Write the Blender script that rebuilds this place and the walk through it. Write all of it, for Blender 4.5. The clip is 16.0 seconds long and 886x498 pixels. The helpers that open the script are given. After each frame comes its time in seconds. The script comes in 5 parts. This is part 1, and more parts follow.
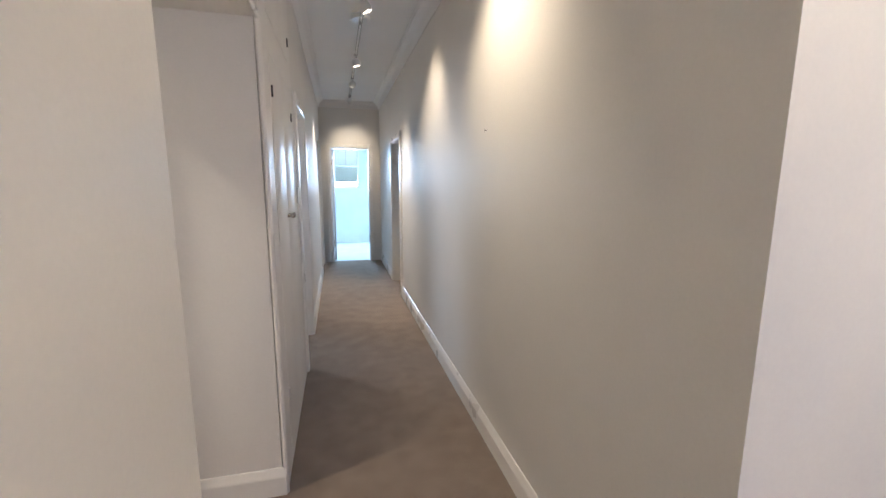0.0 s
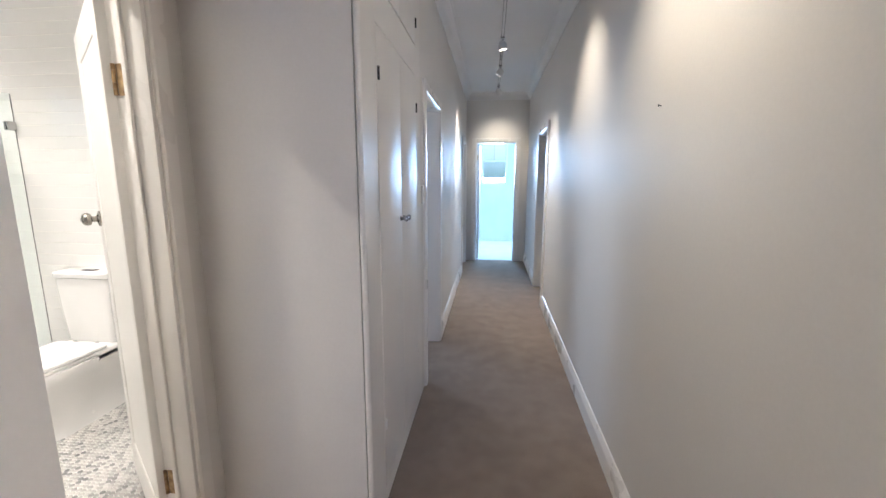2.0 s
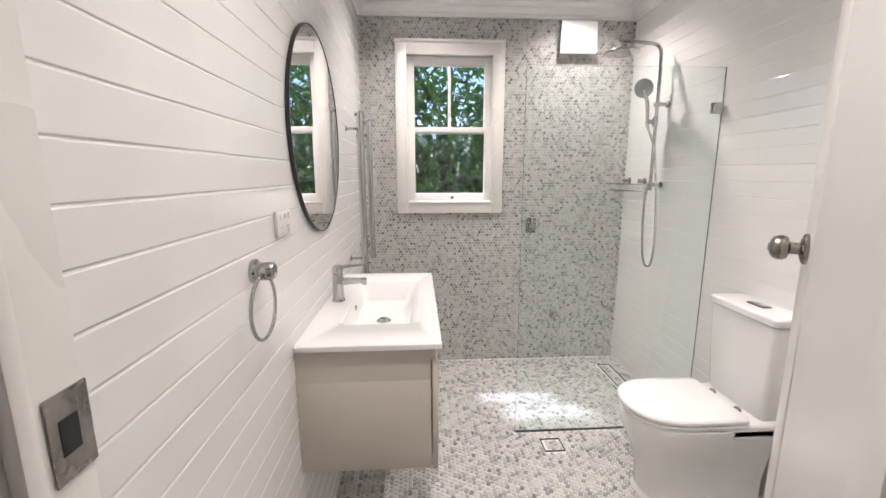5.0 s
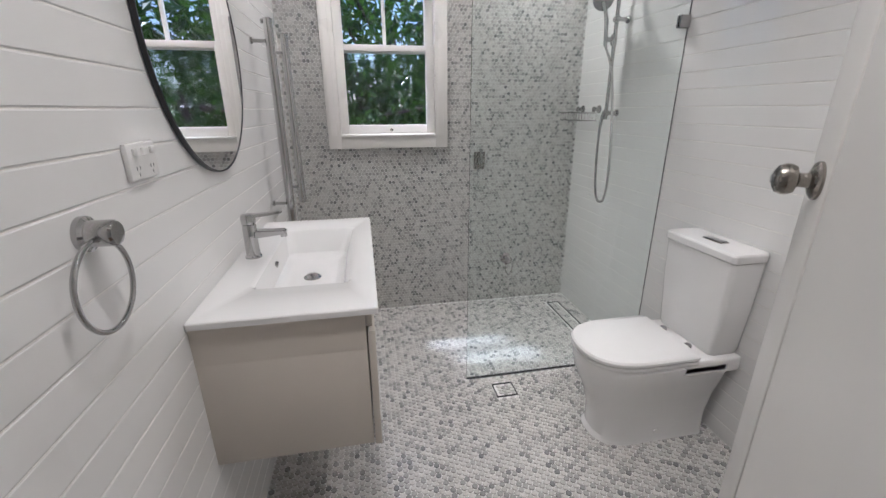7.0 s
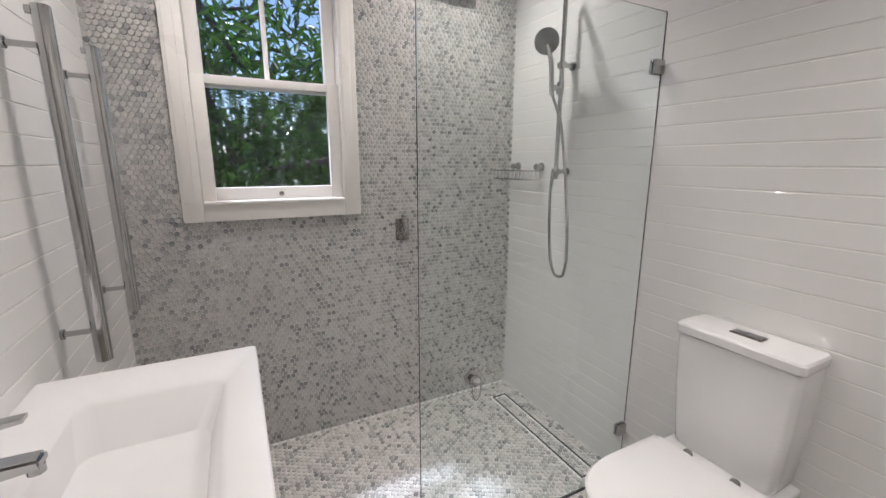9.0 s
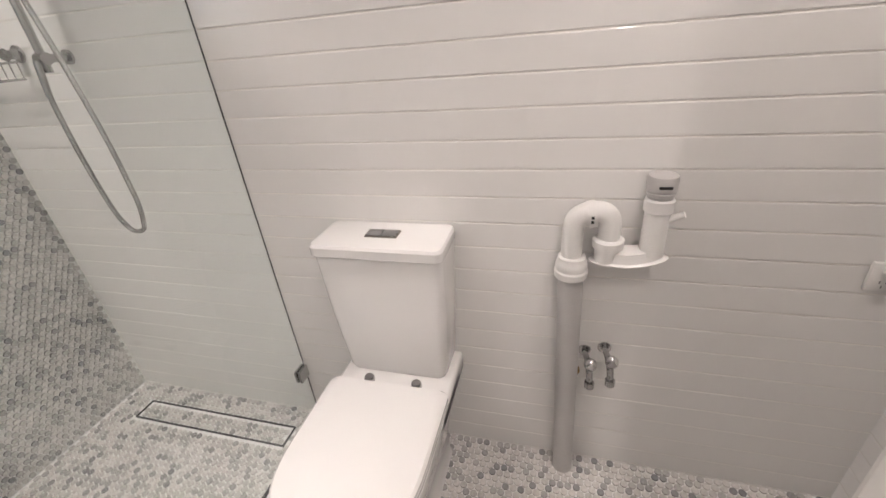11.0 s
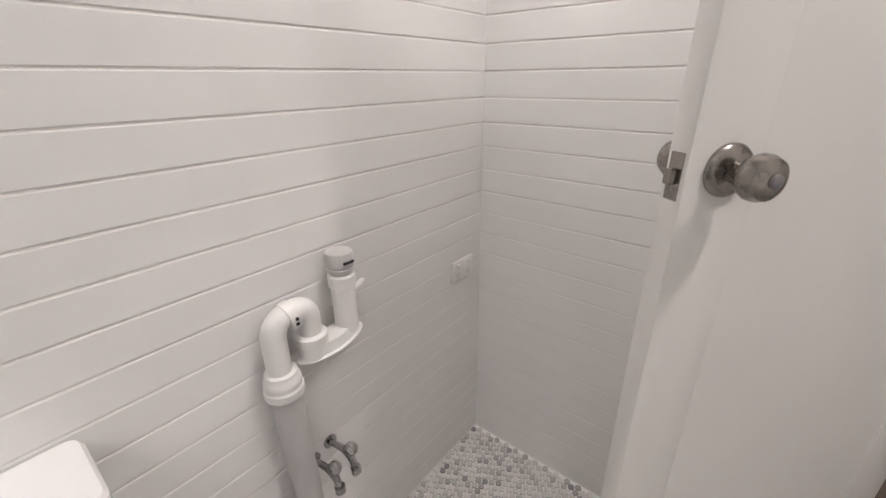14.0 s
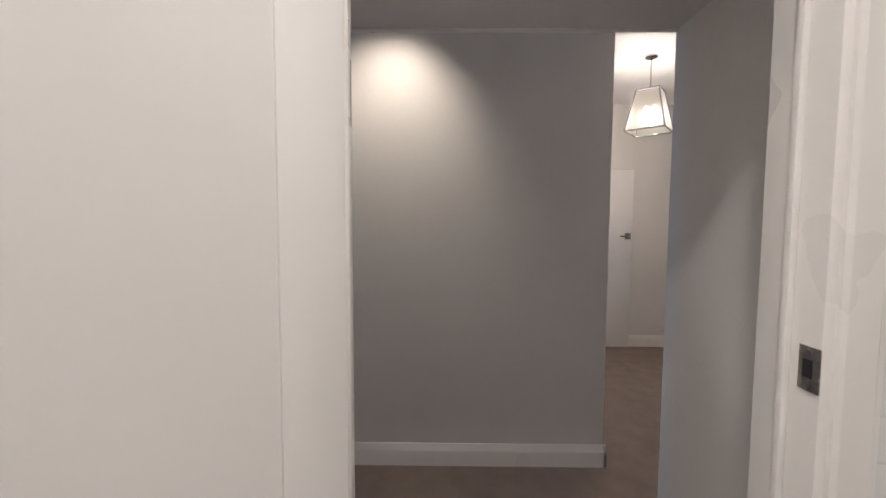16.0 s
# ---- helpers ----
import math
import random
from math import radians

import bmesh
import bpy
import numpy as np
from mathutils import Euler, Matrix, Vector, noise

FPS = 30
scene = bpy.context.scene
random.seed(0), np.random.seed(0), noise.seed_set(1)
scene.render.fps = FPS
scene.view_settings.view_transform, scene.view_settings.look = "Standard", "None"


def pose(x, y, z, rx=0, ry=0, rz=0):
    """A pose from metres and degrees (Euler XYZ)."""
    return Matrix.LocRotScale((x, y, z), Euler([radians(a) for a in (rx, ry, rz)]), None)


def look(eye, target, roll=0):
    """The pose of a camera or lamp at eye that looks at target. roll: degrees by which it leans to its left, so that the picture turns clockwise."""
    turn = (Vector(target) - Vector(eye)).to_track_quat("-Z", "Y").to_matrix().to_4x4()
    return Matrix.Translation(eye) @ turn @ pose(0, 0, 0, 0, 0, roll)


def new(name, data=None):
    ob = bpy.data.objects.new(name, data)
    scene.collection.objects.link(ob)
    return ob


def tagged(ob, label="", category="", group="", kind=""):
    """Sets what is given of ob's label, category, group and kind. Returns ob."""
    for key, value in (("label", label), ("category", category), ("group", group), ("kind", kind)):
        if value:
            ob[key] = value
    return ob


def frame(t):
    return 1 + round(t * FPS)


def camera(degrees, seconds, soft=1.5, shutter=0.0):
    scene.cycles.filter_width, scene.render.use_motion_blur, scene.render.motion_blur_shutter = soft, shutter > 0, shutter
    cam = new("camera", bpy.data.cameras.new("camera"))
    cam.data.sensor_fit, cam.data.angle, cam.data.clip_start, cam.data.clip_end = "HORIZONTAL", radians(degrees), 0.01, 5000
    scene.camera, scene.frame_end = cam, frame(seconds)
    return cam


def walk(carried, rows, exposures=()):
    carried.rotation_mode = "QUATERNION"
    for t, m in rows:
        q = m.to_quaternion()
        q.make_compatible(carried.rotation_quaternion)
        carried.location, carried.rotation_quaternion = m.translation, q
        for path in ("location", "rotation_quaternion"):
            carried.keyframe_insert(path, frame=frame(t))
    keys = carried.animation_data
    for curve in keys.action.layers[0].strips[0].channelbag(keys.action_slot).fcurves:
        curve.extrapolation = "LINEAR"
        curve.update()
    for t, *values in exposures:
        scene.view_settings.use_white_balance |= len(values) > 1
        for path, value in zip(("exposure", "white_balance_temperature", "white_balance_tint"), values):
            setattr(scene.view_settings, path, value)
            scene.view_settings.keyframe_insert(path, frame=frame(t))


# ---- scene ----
cam = camera(94.7, 16.0)
PATH = [
    (0, (-0.172, 2.5, 1.434), (0.32, 4.412, 1.115), 0.2),
    (0.5, (-0.014, 2.528, 1.437), (0.119, 4.487, 1.057), 0.4),
    (1, (0.079, 2.558, 1.438), (0.026, 4.52, 1.056), 0.5),
    (1.5, (0.066, 2.725, 1.437), (-0.053, 4.689, 1.079), 0.6),
    (2, (-0.007, 2.96, 1.449), (-0.235, 4.917, 1.105), 0.1),
    (2.5, (-0.057, 3.174, 1.438), (-0.616, 5.065, 1.1), 0.2),
    (3, (-0.125, 3.402, 1.458), (-1.21, 5.05, 1.133), 1.3),
    (3.5, (-0.312, 3.507, 1.435), (-1.852, 4.74, 1.11), 1.7),
    (4, (-0.538, 3.582, 1.431), (-2.355, 4.359, 1.117), 1.6),
    (4.5, (-0.73, 3.647, 1.418), (-2.681, 3.954, 1.103), 1.0),
    (4.7, (-0.807, 3.692, 1.431), (-2.777, 3.844, 1.121), 0.6),
    (6.8, (-1.058, 3.776, 1.391), (-2.927, 4.056, 0.735), -0.3),
    (7, (-1.126, 3.779, 1.392), (-2.984, 4.134, 0.743), -0.3),
    (7.5, (-1.3, 3.77, 1.408), (-3.14, 4.272, 0.807), -0.3),
    (8, (-1.47, 3.772, 1.403), (-3.311, 4.345, 0.869), -0.2),
    (8.2, (-1.565, 3.771, 1.408), (-3.411, 4.365, 0.918), -0.1),
    (10.3, (-2.014, 3.919, 1.406), (-3.081, 5.503, 0.813), -2.1),
    (10.5, (-2.023, 4.024, 1.379), (-2.944, 5.653, 0.673), -3.2),
    (11, (-2.04, 4.275, 1.345), (-2.559, 5.961, 0.403), -5.3),
    (11.5, (-2.101, 4.447, 1.302), (-2.058, 6.116, 0.2), -6.3),
    (12, (-2.23, 4.556, 1.293), (-1.611, 6.042, 0.106), -6.0),
    (12.5, (-2.278, 4.549, 1.3), (-1.293, 5.826, 0.117), -3.5),
    (13, (-2.293, 4.554, 1.326), (-1.099, 5.765, 0.272), -1.3),
    (13.5, (-2.305, 4.538, 1.36), (-1.005, 5.76, 0.455), -1.0),
    (14, (-2.31, 4.514, 1.378), (-0.878, 5.678, 0.607), -0.7),
    (14.3, (-2.278, 4.509, 1.389), (-0.71, 5.542, 0.701), 0.0),
    (14.5, (-2.251, 4.474, 1.403), (-0.557, 5.36, 0.815), 0.4),
    (15, (-2.233, 4.296, 1.452), (-0.298, 4.71, 1.157), 0.5),
    (15.5, (-2.032, 4.113, 1.47), (-0.043, 4.27, 1.326), 0.4),
    (16, (-1.784, 4.011, 1.459), (0.212, 4.031, 1.331), 0.3),
]
EXPOSURES = [(0.0, 1.25, 6080, 10), (1.0, 1.5, 5730, 11), (1.5, 1.55, 5650, 9), (2.0, 1.33, 5550, 9), (2.5, 1.25, 5270, 9), (3.0, 1.02, 5500, 11), (3.3, 0.97, 5760, 13), (4.5, 0.76, 5640, 13), (7.0, 0.0, 5200, 12), (8.2, -0.08, 5250, 12),
             (10.5, 0.28, 5740, 17), (12.0, 0.29, 5700, 17), (13.0, 0.32, 5300, 15), (14.0, 0.26, 5480, 15), (15.0, 0.22, 5600, 14), (16.0, 0.28, 5540, 14)]
walk(cam, [(t, look(eye, target, roll)) for t, eye, target, roll in PATH], EXPOSURES)

# ---- light ----
world = bpy.data.worlds.new("sky")
world.use_nodes = True
scene.world = world
wn = world.node_tree
sky = wn.nodes.new("ShaderNodeTexSky")
sky.sky_type, sky.sun_disc = "NISHITA", False
sky.sun_elevation, sky.sun_rotation = radians(64.2), radians(-124)
wn.links.new(sky.outputs[0], wn.nodes["Background"].inputs[0])
wn.nodes["Background"].inputs[1].default_value = 0.15

SUN_AIM = Vector((0.40, 0.27, -1.0))  # the way the sunlight travels


def lamp(name, kind, m, power, color, **more):
    data = bpy.data.lights.new(name, kind)
    data.energy, data.color = power, color
    for key, value in more.items():
        if key == "size":
            data.shape, (data.size, data.size_y) = "RECTANGLE", value
        elif key == "spot":
            data.spot_size, data.spot_blend = radians(value), 1.0
        elif key == "radius":
            data.shadow_soft_size = value
        elif key == "angle":
            data.angle = radians(value)
        elif key == "spread":
            data.spread = radians(value)
    ob = new(name, data)
    ob.matrix_world = m
    return ob


WARM = (1.0, 0.81, 0.58)
lamp("sun", "SUN", look((0, 0, 0), SUN_AIM), 5.0, (1.0, 0.98, 0.95), angle=4.0)
# sky light at the far bathroom window
lamp("sky_end", "AREA", look((0.05, 12.45, 1.75), (0.05, 11.0, 1.3)), 46, (0.48, 0.72, 1.0), size=(0.5, 0.9))
# cool daylight fill added in the entry, where no window is built
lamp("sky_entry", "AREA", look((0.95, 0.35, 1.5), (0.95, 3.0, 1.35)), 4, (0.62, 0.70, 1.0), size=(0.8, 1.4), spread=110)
# unseen lamps added to brighten the windowless side rooms behind the open doorways
lamp("sky_room_west", "AREA", look((-2.6, 7.4, 1.6), (-1.0, 6.6, 1.2)), 14, (0.75, 0.85, 1.0), size=(0.9, 1.2))
lamp("sky_room_east", "AREA", look((2.6, 8.1, 1.6), (1.0, 8.0, 1.2)), 5, (0.75, 0.85, 1.0), size=(0.9, 1.2))

# ---- materials ----


def material(name, color, rough=0.5, metal=0.0, second=None, scale=6.0, fine=0.0, fine_scale=300.0, bump=0.0, bump_scale=80.0,
             vary=0.0, random_by=None, coat=0.0, rough_vary=0.0):
    m = bpy.data.materials.new(name)
    m.use_nodes = True
    nt = m.node_tree
    n, link = nt.nodes, nt.links
    b = n["Principled BSDF"]
    b.inputs["Roughness"].default_value, b.inputs["Metallic"].default_value = rough, metal
    b.inputs["Coat Weight"].default_value = coat
    geo = n.new("ShaderNodeTexCoord")

    def tex(s, detail=3.0):
        t = n.new("ShaderNodeTexNoise")
        t.inputs["Scale"].default_value, t.inputs["Detail"].default_value = s, detail
        link.new(geo.outputs["Object"], t.inputs["Vector"])
        return t

    a = Vector((*color, 1))
    out = None
    mix = n.new("ShaderNodeMix")
    mix.data_type = "RGBA"
    mix.inputs[6].default_value = a
    mix.inputs[7].default_value = (*(second or [c * 0.93 for c in color]), 1)
    ramp = n.new("ShaderNodeMapRange")
    ramp.inputs[1].default_value, ramp.inputs[2].default_value = 0.35, 0.65
    link.new(tex(scale).outputs["Fac"], ramp.inputs[0])
    link.new(ramp.outputs[0], mix.inputs[0])
    out = mix.outputs[2]
    if fine:
        f = n.new("ShaderNodeMapRange")
        f.inputs[1].default_value, f.inputs[2].default_value = 0.3, 0.7
        f.inputs[3].default_value, f.inputs[4].default_value = 1 - fine, 1 + fine
        link.new(tex(fine_scale, 2.0).outputs["Fac"], f.inputs[0])
        mul = n.new("ShaderNodeMix")
        mul.data_type, mul.blend_type = "RGBA", "MULTIPLY"
        mul.inputs[0].default_value = 1.0
        link.new(out, mul.inputs[6])
        link.new(f.outputs[0], mul.inputs[7])
        out = mul.outputs[2]
    if vary:
        src = n.new("ShaderNodeObjectInfo").outputs["Random"] if random_by == "object" else n.new("ShaderNodeNewGeometry").outputs["Random Per Island"]
        f = n.new("ShaderNodeMapRange")
        f.inputs[3].default_value, f.inputs[4].default_value = 1 - vary, 1 + vary * 0.3
        link.new(src, f.inputs[0])
        mul = n.new("ShaderNodeMix")
        mul.data_type, mul.blend_type = "RGBA", "MULTIPLY"
        mul.inputs[0].default_value = 1.0
        link.new(out, mul.inputs[6])
        link.new(f.outputs[0], mul.inputs[7])
        out = mul.outputs[2]
    link.new(out, b.inputs["Base Color"])
    if rough_vary:
        f = n.new("ShaderNodeMapRange")
        f.inputs[3].default_value, f.inputs[4].default_value = rough - rough_vary, rough + rough_vary
        link.new(tex(scale * 3).outputs["Fac"], f.inputs[0])
        link.new(f.outputs[0], b.inputs["Roughness"])
    if bump:
        bp = n.new("ShaderNodeBump")
        bp.inputs["Strength"].default_value, bp.inputs["Distance"].default_value = bump, 0.004
        link.new(tex(bump_scale, 4.0).outputs["Fac"], bp.inputs["Height"])
        link.new(bp.outputs[0], b.inputs["Normal"])
    return m


def marble_pieces(name, random_by):
    """Round marble mosaic: every piece has its own grey, from white to slate, with faint veins."""
    m = material(name, (0.8, 0.8, 0.8), 0.16, rough_vary=0.06)
    nt = m.node_tree
    n, link = nt.nodes, nt.links
    b = n["Principled BSDF"]
    src = n.new("ShaderNodeObjectInfo").outputs["Random"] if random_by == "object" else n.new("ShaderNodeNewGeometry").outputs["Random Per Island"]
    ramp = n.new("ShaderNodeValToRGB")
    steps = ((0.0, (0.66, 0.64, 0.61)), (0.4, (0.59, 0.575, 0.548)), (0.66, (0.50, 0.488, 0.466)), (0.84, (0.41, 0.402, 0.388)), (0.95, (0.31, 0.308, 0.30)), (1.0, (0.23, 0.232, 0.234)))
    while len(ramp.color_ramp.elements) < len(steps):
        ramp.color_ramp.elements.new(0.5)
    for e, (at, c) in zip(ramp.color_ramp.elements, steps):
        e.position, e.color = at, (*c, 1)
    link.new(src, ramp.inputs[0])
    co = n.new("ShaderNodeTexCoord")
    vein = n.new("ShaderNodeTexNoise")
    vein.inputs["Scale"].default_value, vein.inputs["Detail"].default_value, vein.inputs["Distortion"].default_value = 55.0, 5.0, 1.5
    link.new(co.outputs["Object"], vein.inputs["Vector"])
    f = n.new("ShaderNodeMapRange")
    f.inputs[1].default_value, f.inputs[2].default_value, f.inputs[3].default_value, f.inputs[4].default_value = 0.3, 0.7, 0.82, 1.1
    link.new(vein.outputs["Fac"], f.inputs[0])
    mul = n.new("ShaderNodeMix")
    mul.data_type, mul.blend_type = "RGBA", "MULTIPLY"
    mul.inputs[0].default_value = 1.0
    link.new(ramp.outputs[0], mul.inputs[6])
    link.new(f.outputs[0], mul.inputs[7])
    link.new(mul.outputs[2], b.inputs["Base Color"])
    return m


def glowing(name, color, strength):
    m = bpy.data.materials.new(name)
    m.use_nodes = True
    b = m.node_tree.nodes["Principled BSDF"]
    b.inputs["Base Color"].default_value = (*color, 1)
    b.inputs["Emission Color"].default_value, b.inputs["Emission Strength"].default_value = (*color, 1), strength
    return m


def glass(name, tint, rough=0.0):
    m = bpy.data.materials.new(name)
    m.use_nodes = True
    b = m.node_tree.nodes["Principled BSDF"]
    b.inputs["Base Color"].default_value, b.inputs["Roughness"].default_value = (*tint, 1), rough
    b.inputs["Transmission Weight"].default_value, b.inputs["IOR"].default_value = 1.0, 1.45
    return m


PAINT = material("wall_paint", (0.74, 0.715, 0.68), 0.55, second=(0.71, 0.685, 0.65), scale=1.3, fine=0.012, fine_scale=90, bump=0.06, bump_scale=160)
CEILING = material("ceiling_paint", (0.80, 0.79, 0.78), 0.7, second=(0.77, 0.76, 0.75), scale=1.1, bump=0.04, bump_scale=120)
TRIM = material("gloss_trim_paint", (0.80, 0.775, 0.74), 0.28, second=(0.77, 0.745, 0.71), scale=1.2, bump=0.03, bump_scale=25, rough_vary=0.03)
CUPBOARD = material("gloss_cupboard_paint", (0.78, 0.755, 0.72), 0.46, second=(0.75, 0.725, 0.69), scale=2, bump=0.03, bump_scale=14, rough_vary=0.04)
DOORPAINT = material("door_paint", (0.78, 0.76, 0.73), 0.35, second=(0.755, 0.735, 0.705), scale=2, bump=0.05, bump_scale=50)
CARPET = material("carpet", (0.30, 0.228, 0.175), 0.95, second=(0.25, 0.188, 0.144), scale=7, fine=0.4, fine_scale=420, bump=1.0, bump_scale=500)
TILE = material("white_gloss_tile", (0.79, 0.78, 0.765), 0.05, second=(0.78, 0.77, 0.755), scale=4, bump=0.03, bump_scale=7, vary=0.012, random_by="object")
TILE_REST = material("white_gloss_tile_rest", (0.79, 0.78, 0.765), 0.05, second=(0.78, 0.77, 0.755), scale=4, bump=0.03, bump_scale=7, vary=0.012)
GROUT = material("grout", (0.86, 0.84, 0.80), 0.85, fine=0.06, fine_scale=200)
GROUT_LIGHT = material("light_grout", (0.76, 0.75, 0.73), 0.8, second=(0.70, 0.69, 0.67), scale=5, fine=0.06, fine_scale=300)
PENNY = marble_pieces("marble_rounds", "object")
PENNY_REST = marble_pieces("marble_rounds_rest", "island")
CERAMIC = material("white_ceramic", (0.82, 0.81, 0.80), 0.05, scale=2, coat=0.3)
LACQUER = material("vanity_lacquer", (0.63, 0.58, 0.515), 0.3, scale=2, fine=0.01)
PVC = material("white_plastic", (0.78, 0.77, 0.75), 0.33, scale=5, fine=0.02)
PIPE_GREY = material("grey_plastic_pipe", (0.50, 0.49, 0.48), 0.4, second=(0.46, 0.45, 0.44), scale=6, fine=0.03)
CHROME = material("chrome", (0.50, 0.495, 0.49), 0.08, 1.0, scale=12, rough_vary=0.03)
NICKEL = material("brushed_nickel", (0.34, 0.315, 0.285), 0.26, 1.0, scale=20, fine=0.08, fine_scale=150, rough_vary=0.08)
BRASS = material("worn_brass", (0.50, 0.36, 0.19), 0.35, 1.0, second=(0.24, 0.16, 0.09), scale=40, rough_vary=0.12)
DARK = material("dark_metal", (0.03, 0.03, 0.032), 0.4, 0.6, scale=20)
BLACK = material("black_frame", (0.015, 0.015, 0.016), 0.35, scale=10)
GREY_BUTTON = material("satin_grey_button", (0.30, 0.30, 0.30), 0.3, 0.8, scale=20)
MIRROR = material("mirror_silver", (0.9, 0.9, 0.9), 0.01, 1.0, second=(0.89, 0.89, 0.89), scale=2)
PANE = glass("window_glass", (1, 1, 1))
FROSTED = glass("frosted_glass", (0.95, 1, 0.97), 0.45)
RIPPLED = glass("rippled_glass", (1, 1, 1), 0.02)
_r = RIPPLED.node_tree
_co, _map, _wave, _bump = (_r.nodes.new(k) for k in ("ShaderNodeTexCoord", "ShaderNodeMapping", "ShaderNodeTexNoise", "ShaderNodeBump"))
_map.inputs["Scale"].default_value, _wave.inputs["Scale"].default_value, _wave.inputs["Detail"].default_value = (1, 22, 48), 1.0, 1.0
_bump.inputs["Strength"].default_value, _bump.inputs["Distance"].default_value = 1.0, 0.009
_r.links.new(_co.outputs["Object"], _map.inputs["Vector"])
_r.links.new(_map.outputs[0], _wave.inputs["Vector"])
_r.links.new(_wave.outputs["Fac"], _bump.inputs["Height"])
_r.links.new(_bump.outputs[0], _r.nodes["Principled BSDF"].inputs["Normal"])
SHOWER_GLASS = glass("shower_glass", (0.93, 0.98, 0.97))
LAMP_WARM = glowing("lit_lamp_face", (1.0, 0.86, 0.68), 12.0)
LAMP_WHITE = glowing("lit_downlight", (1.0, 0.95, 0.88), 14.0)
FLUTED = glass("fluted_glass", (1.0, 0.97, 0.92), 0.28)
BLUE_WALL = material("end_room_tile", (0.74, 0.78, 0.80), 0.2, scale=3)
LEAF = material("leaf", (0.04, 0.10, 0.02), 0.22, second=(0.08, 0.15, 0.03), scale=2, vary=0.8)
_n = LEAF.node_tree
_mix, _thin = _n.nodes.new("ShaderNodeMixShader"), _n.nodes.new("ShaderNodeBsdfTranslucent")
_thin.inputs[0].default_value, _mix.inputs[0].default_value = (0.11, 0.24, 0.03, 1), 0.3
_n.links.new(_n.nodes["Principled BSDF"].outputs[0], _mix.inputs[1])
_n.links.new(_thin.outputs[0], _mix.inputs[2])
_n.links.new(_mix.outputs[0], _n.nodes["Material Output"].inputs[0])
BARK = material("bark", (0.10, 0.075, 0.05), 0.9, second=(0.05, 0.04, 0.03), scale=14, bump=0.8, bump_scale=30)
GRASS = material("lawn", (0.06, 0.11, 0.03), 0.9, second=(0.09, 0.12, 0.04), scale=3, fine=0.3, fine_scale=60)

# ---- mesh tools ----
ORIGIN = {}


def box(bm, lo, hi, bevel=0.0, segments=2):
    made = bmesh.ops.create_cube(bm, size=1.0)["verts"]
    for v in made:
        v.co = Vector([(a + b) / 2 + c * (b - a) for a, b, c in zip(lo, hi, v.co)])
    if bevel:
        edges = list({e for v in made for e in v.link_edges})
        bmesh.ops.bevel(bm, geom=edges, offset=bevel, segments=segments, affect="EDGES", profile=0.5)
    return bm


def rods(bm, p0, p1, r0, r1=None, seg=20):
    """A closed cylinder or cone from p0 to p1."""
    p0, p1 = Vector(p0), Vector(p1)
    turn = (p1 - p0).to_track_quat("Z", "Y").to_matrix().to_4x4()
    bmesh.ops.create_cone(bm, cap_ends=True, segments=seg, radius1=r0, radius2=r0 if r1 is None else r1, depth=(p1 - p0).length,
                          matrix=Matrix.Translation((p0 + p1) / 2) @ turn)
    return bm


def tube(bm, points, r, seg=14, closed=False):
    """A round tube swept along points."""
    pts = [Vector(p) for p in points]
    rings, side = [], None
    for i, p in enumerate(pts):
        if closed:
            ahead = pts[(i + 1) % len(pts)] - pts[i - 1]
        else:
            ahead = pts[min(i + 1, len(pts) - 1)] - pts[max(i - 1, 0)]
        ahead.normalize()
        if side is None:
            side = ahead.orthogonal().normalized()
        side = (side - ahead * side.dot(ahead)).normalized()
        up = ahead.cross(side)
        rings.append([bm.verts.new(p + r * (math.cos(a) * side + math.sin(a) * up)) for a in np.linspace(0, 2 * math.pi, seg, endpoint=False)])
    for i in range(len(rings) - (0 if closed else 1)):
        a, b = rings[i], rings[(i + 1) % len(rings)]
        for k in range(seg):
            bm.faces.new((a[k], a[(k + 1) % seg], b[(k + 1) % seg], b[k]))
    if not closed:
        bm.faces.new(rings[0][::-1]), bm.faces.new(rings[-1])
    return bm


def lathe(bm, profile, m=None, seg=28):
    """A body of revolution from (radius, height) pairs, round z of the pose m."""
    m = m or Matrix()
    rings = []
    for r, z in profile:
        rings.append([bm.verts.new(m @ Vector((r * math.cos(a), r * math.sin(a), z))) for a in np.linspace(0, 2 * math.pi, seg, endpoint=False)])
    for a, b in zip(rings, rings[1:]):
        for k in range(seg):
            bm.faces.new((a[k], a[(k + 1) % seg], b[(k + 1) % seg], b[k]))
    bm.faces.new(rings[0][::-1]), bm.faces.new(rings[-1])
    return bm


def loft(bm, loops, cap_first=True):
    """A closed body through loops of equal length; cap_first=False leaves the first end open."""
    rings = [[bm.verts.new(p) for p in loop] for loop in loops]
    for a, b in zip(rings, rings[1:]):
        k = len(a)
        for i in range(k):
            bm.faces.new((a[i], a[(i + 1) % k], b[(i + 1) % k], b[i]))
    if cap_first:
        bm.faces.new(rings[0][::-1])
    bm.faces.new(rings[-1])
    return bm


def bend(points, radius, steps=6):
    """Rounds the corners of a line of points."""
    pts = [Vector(p) for p in points]
    out = [pts[0]]
    for a, b, c in zip(pts, pts[1:], pts[2:]):
        r = min(radius, (a - b).length * 0.48, (c - b).length * 0.48)
        s, e = b + (a - b).normalized() * r, b + (c - b).normalized() * r
        out += [s.lerp(b, u).lerp(b.lerp(e, u), u) for u in np.linspace(0, 1, steps)]
    return out + [pts[-1]]


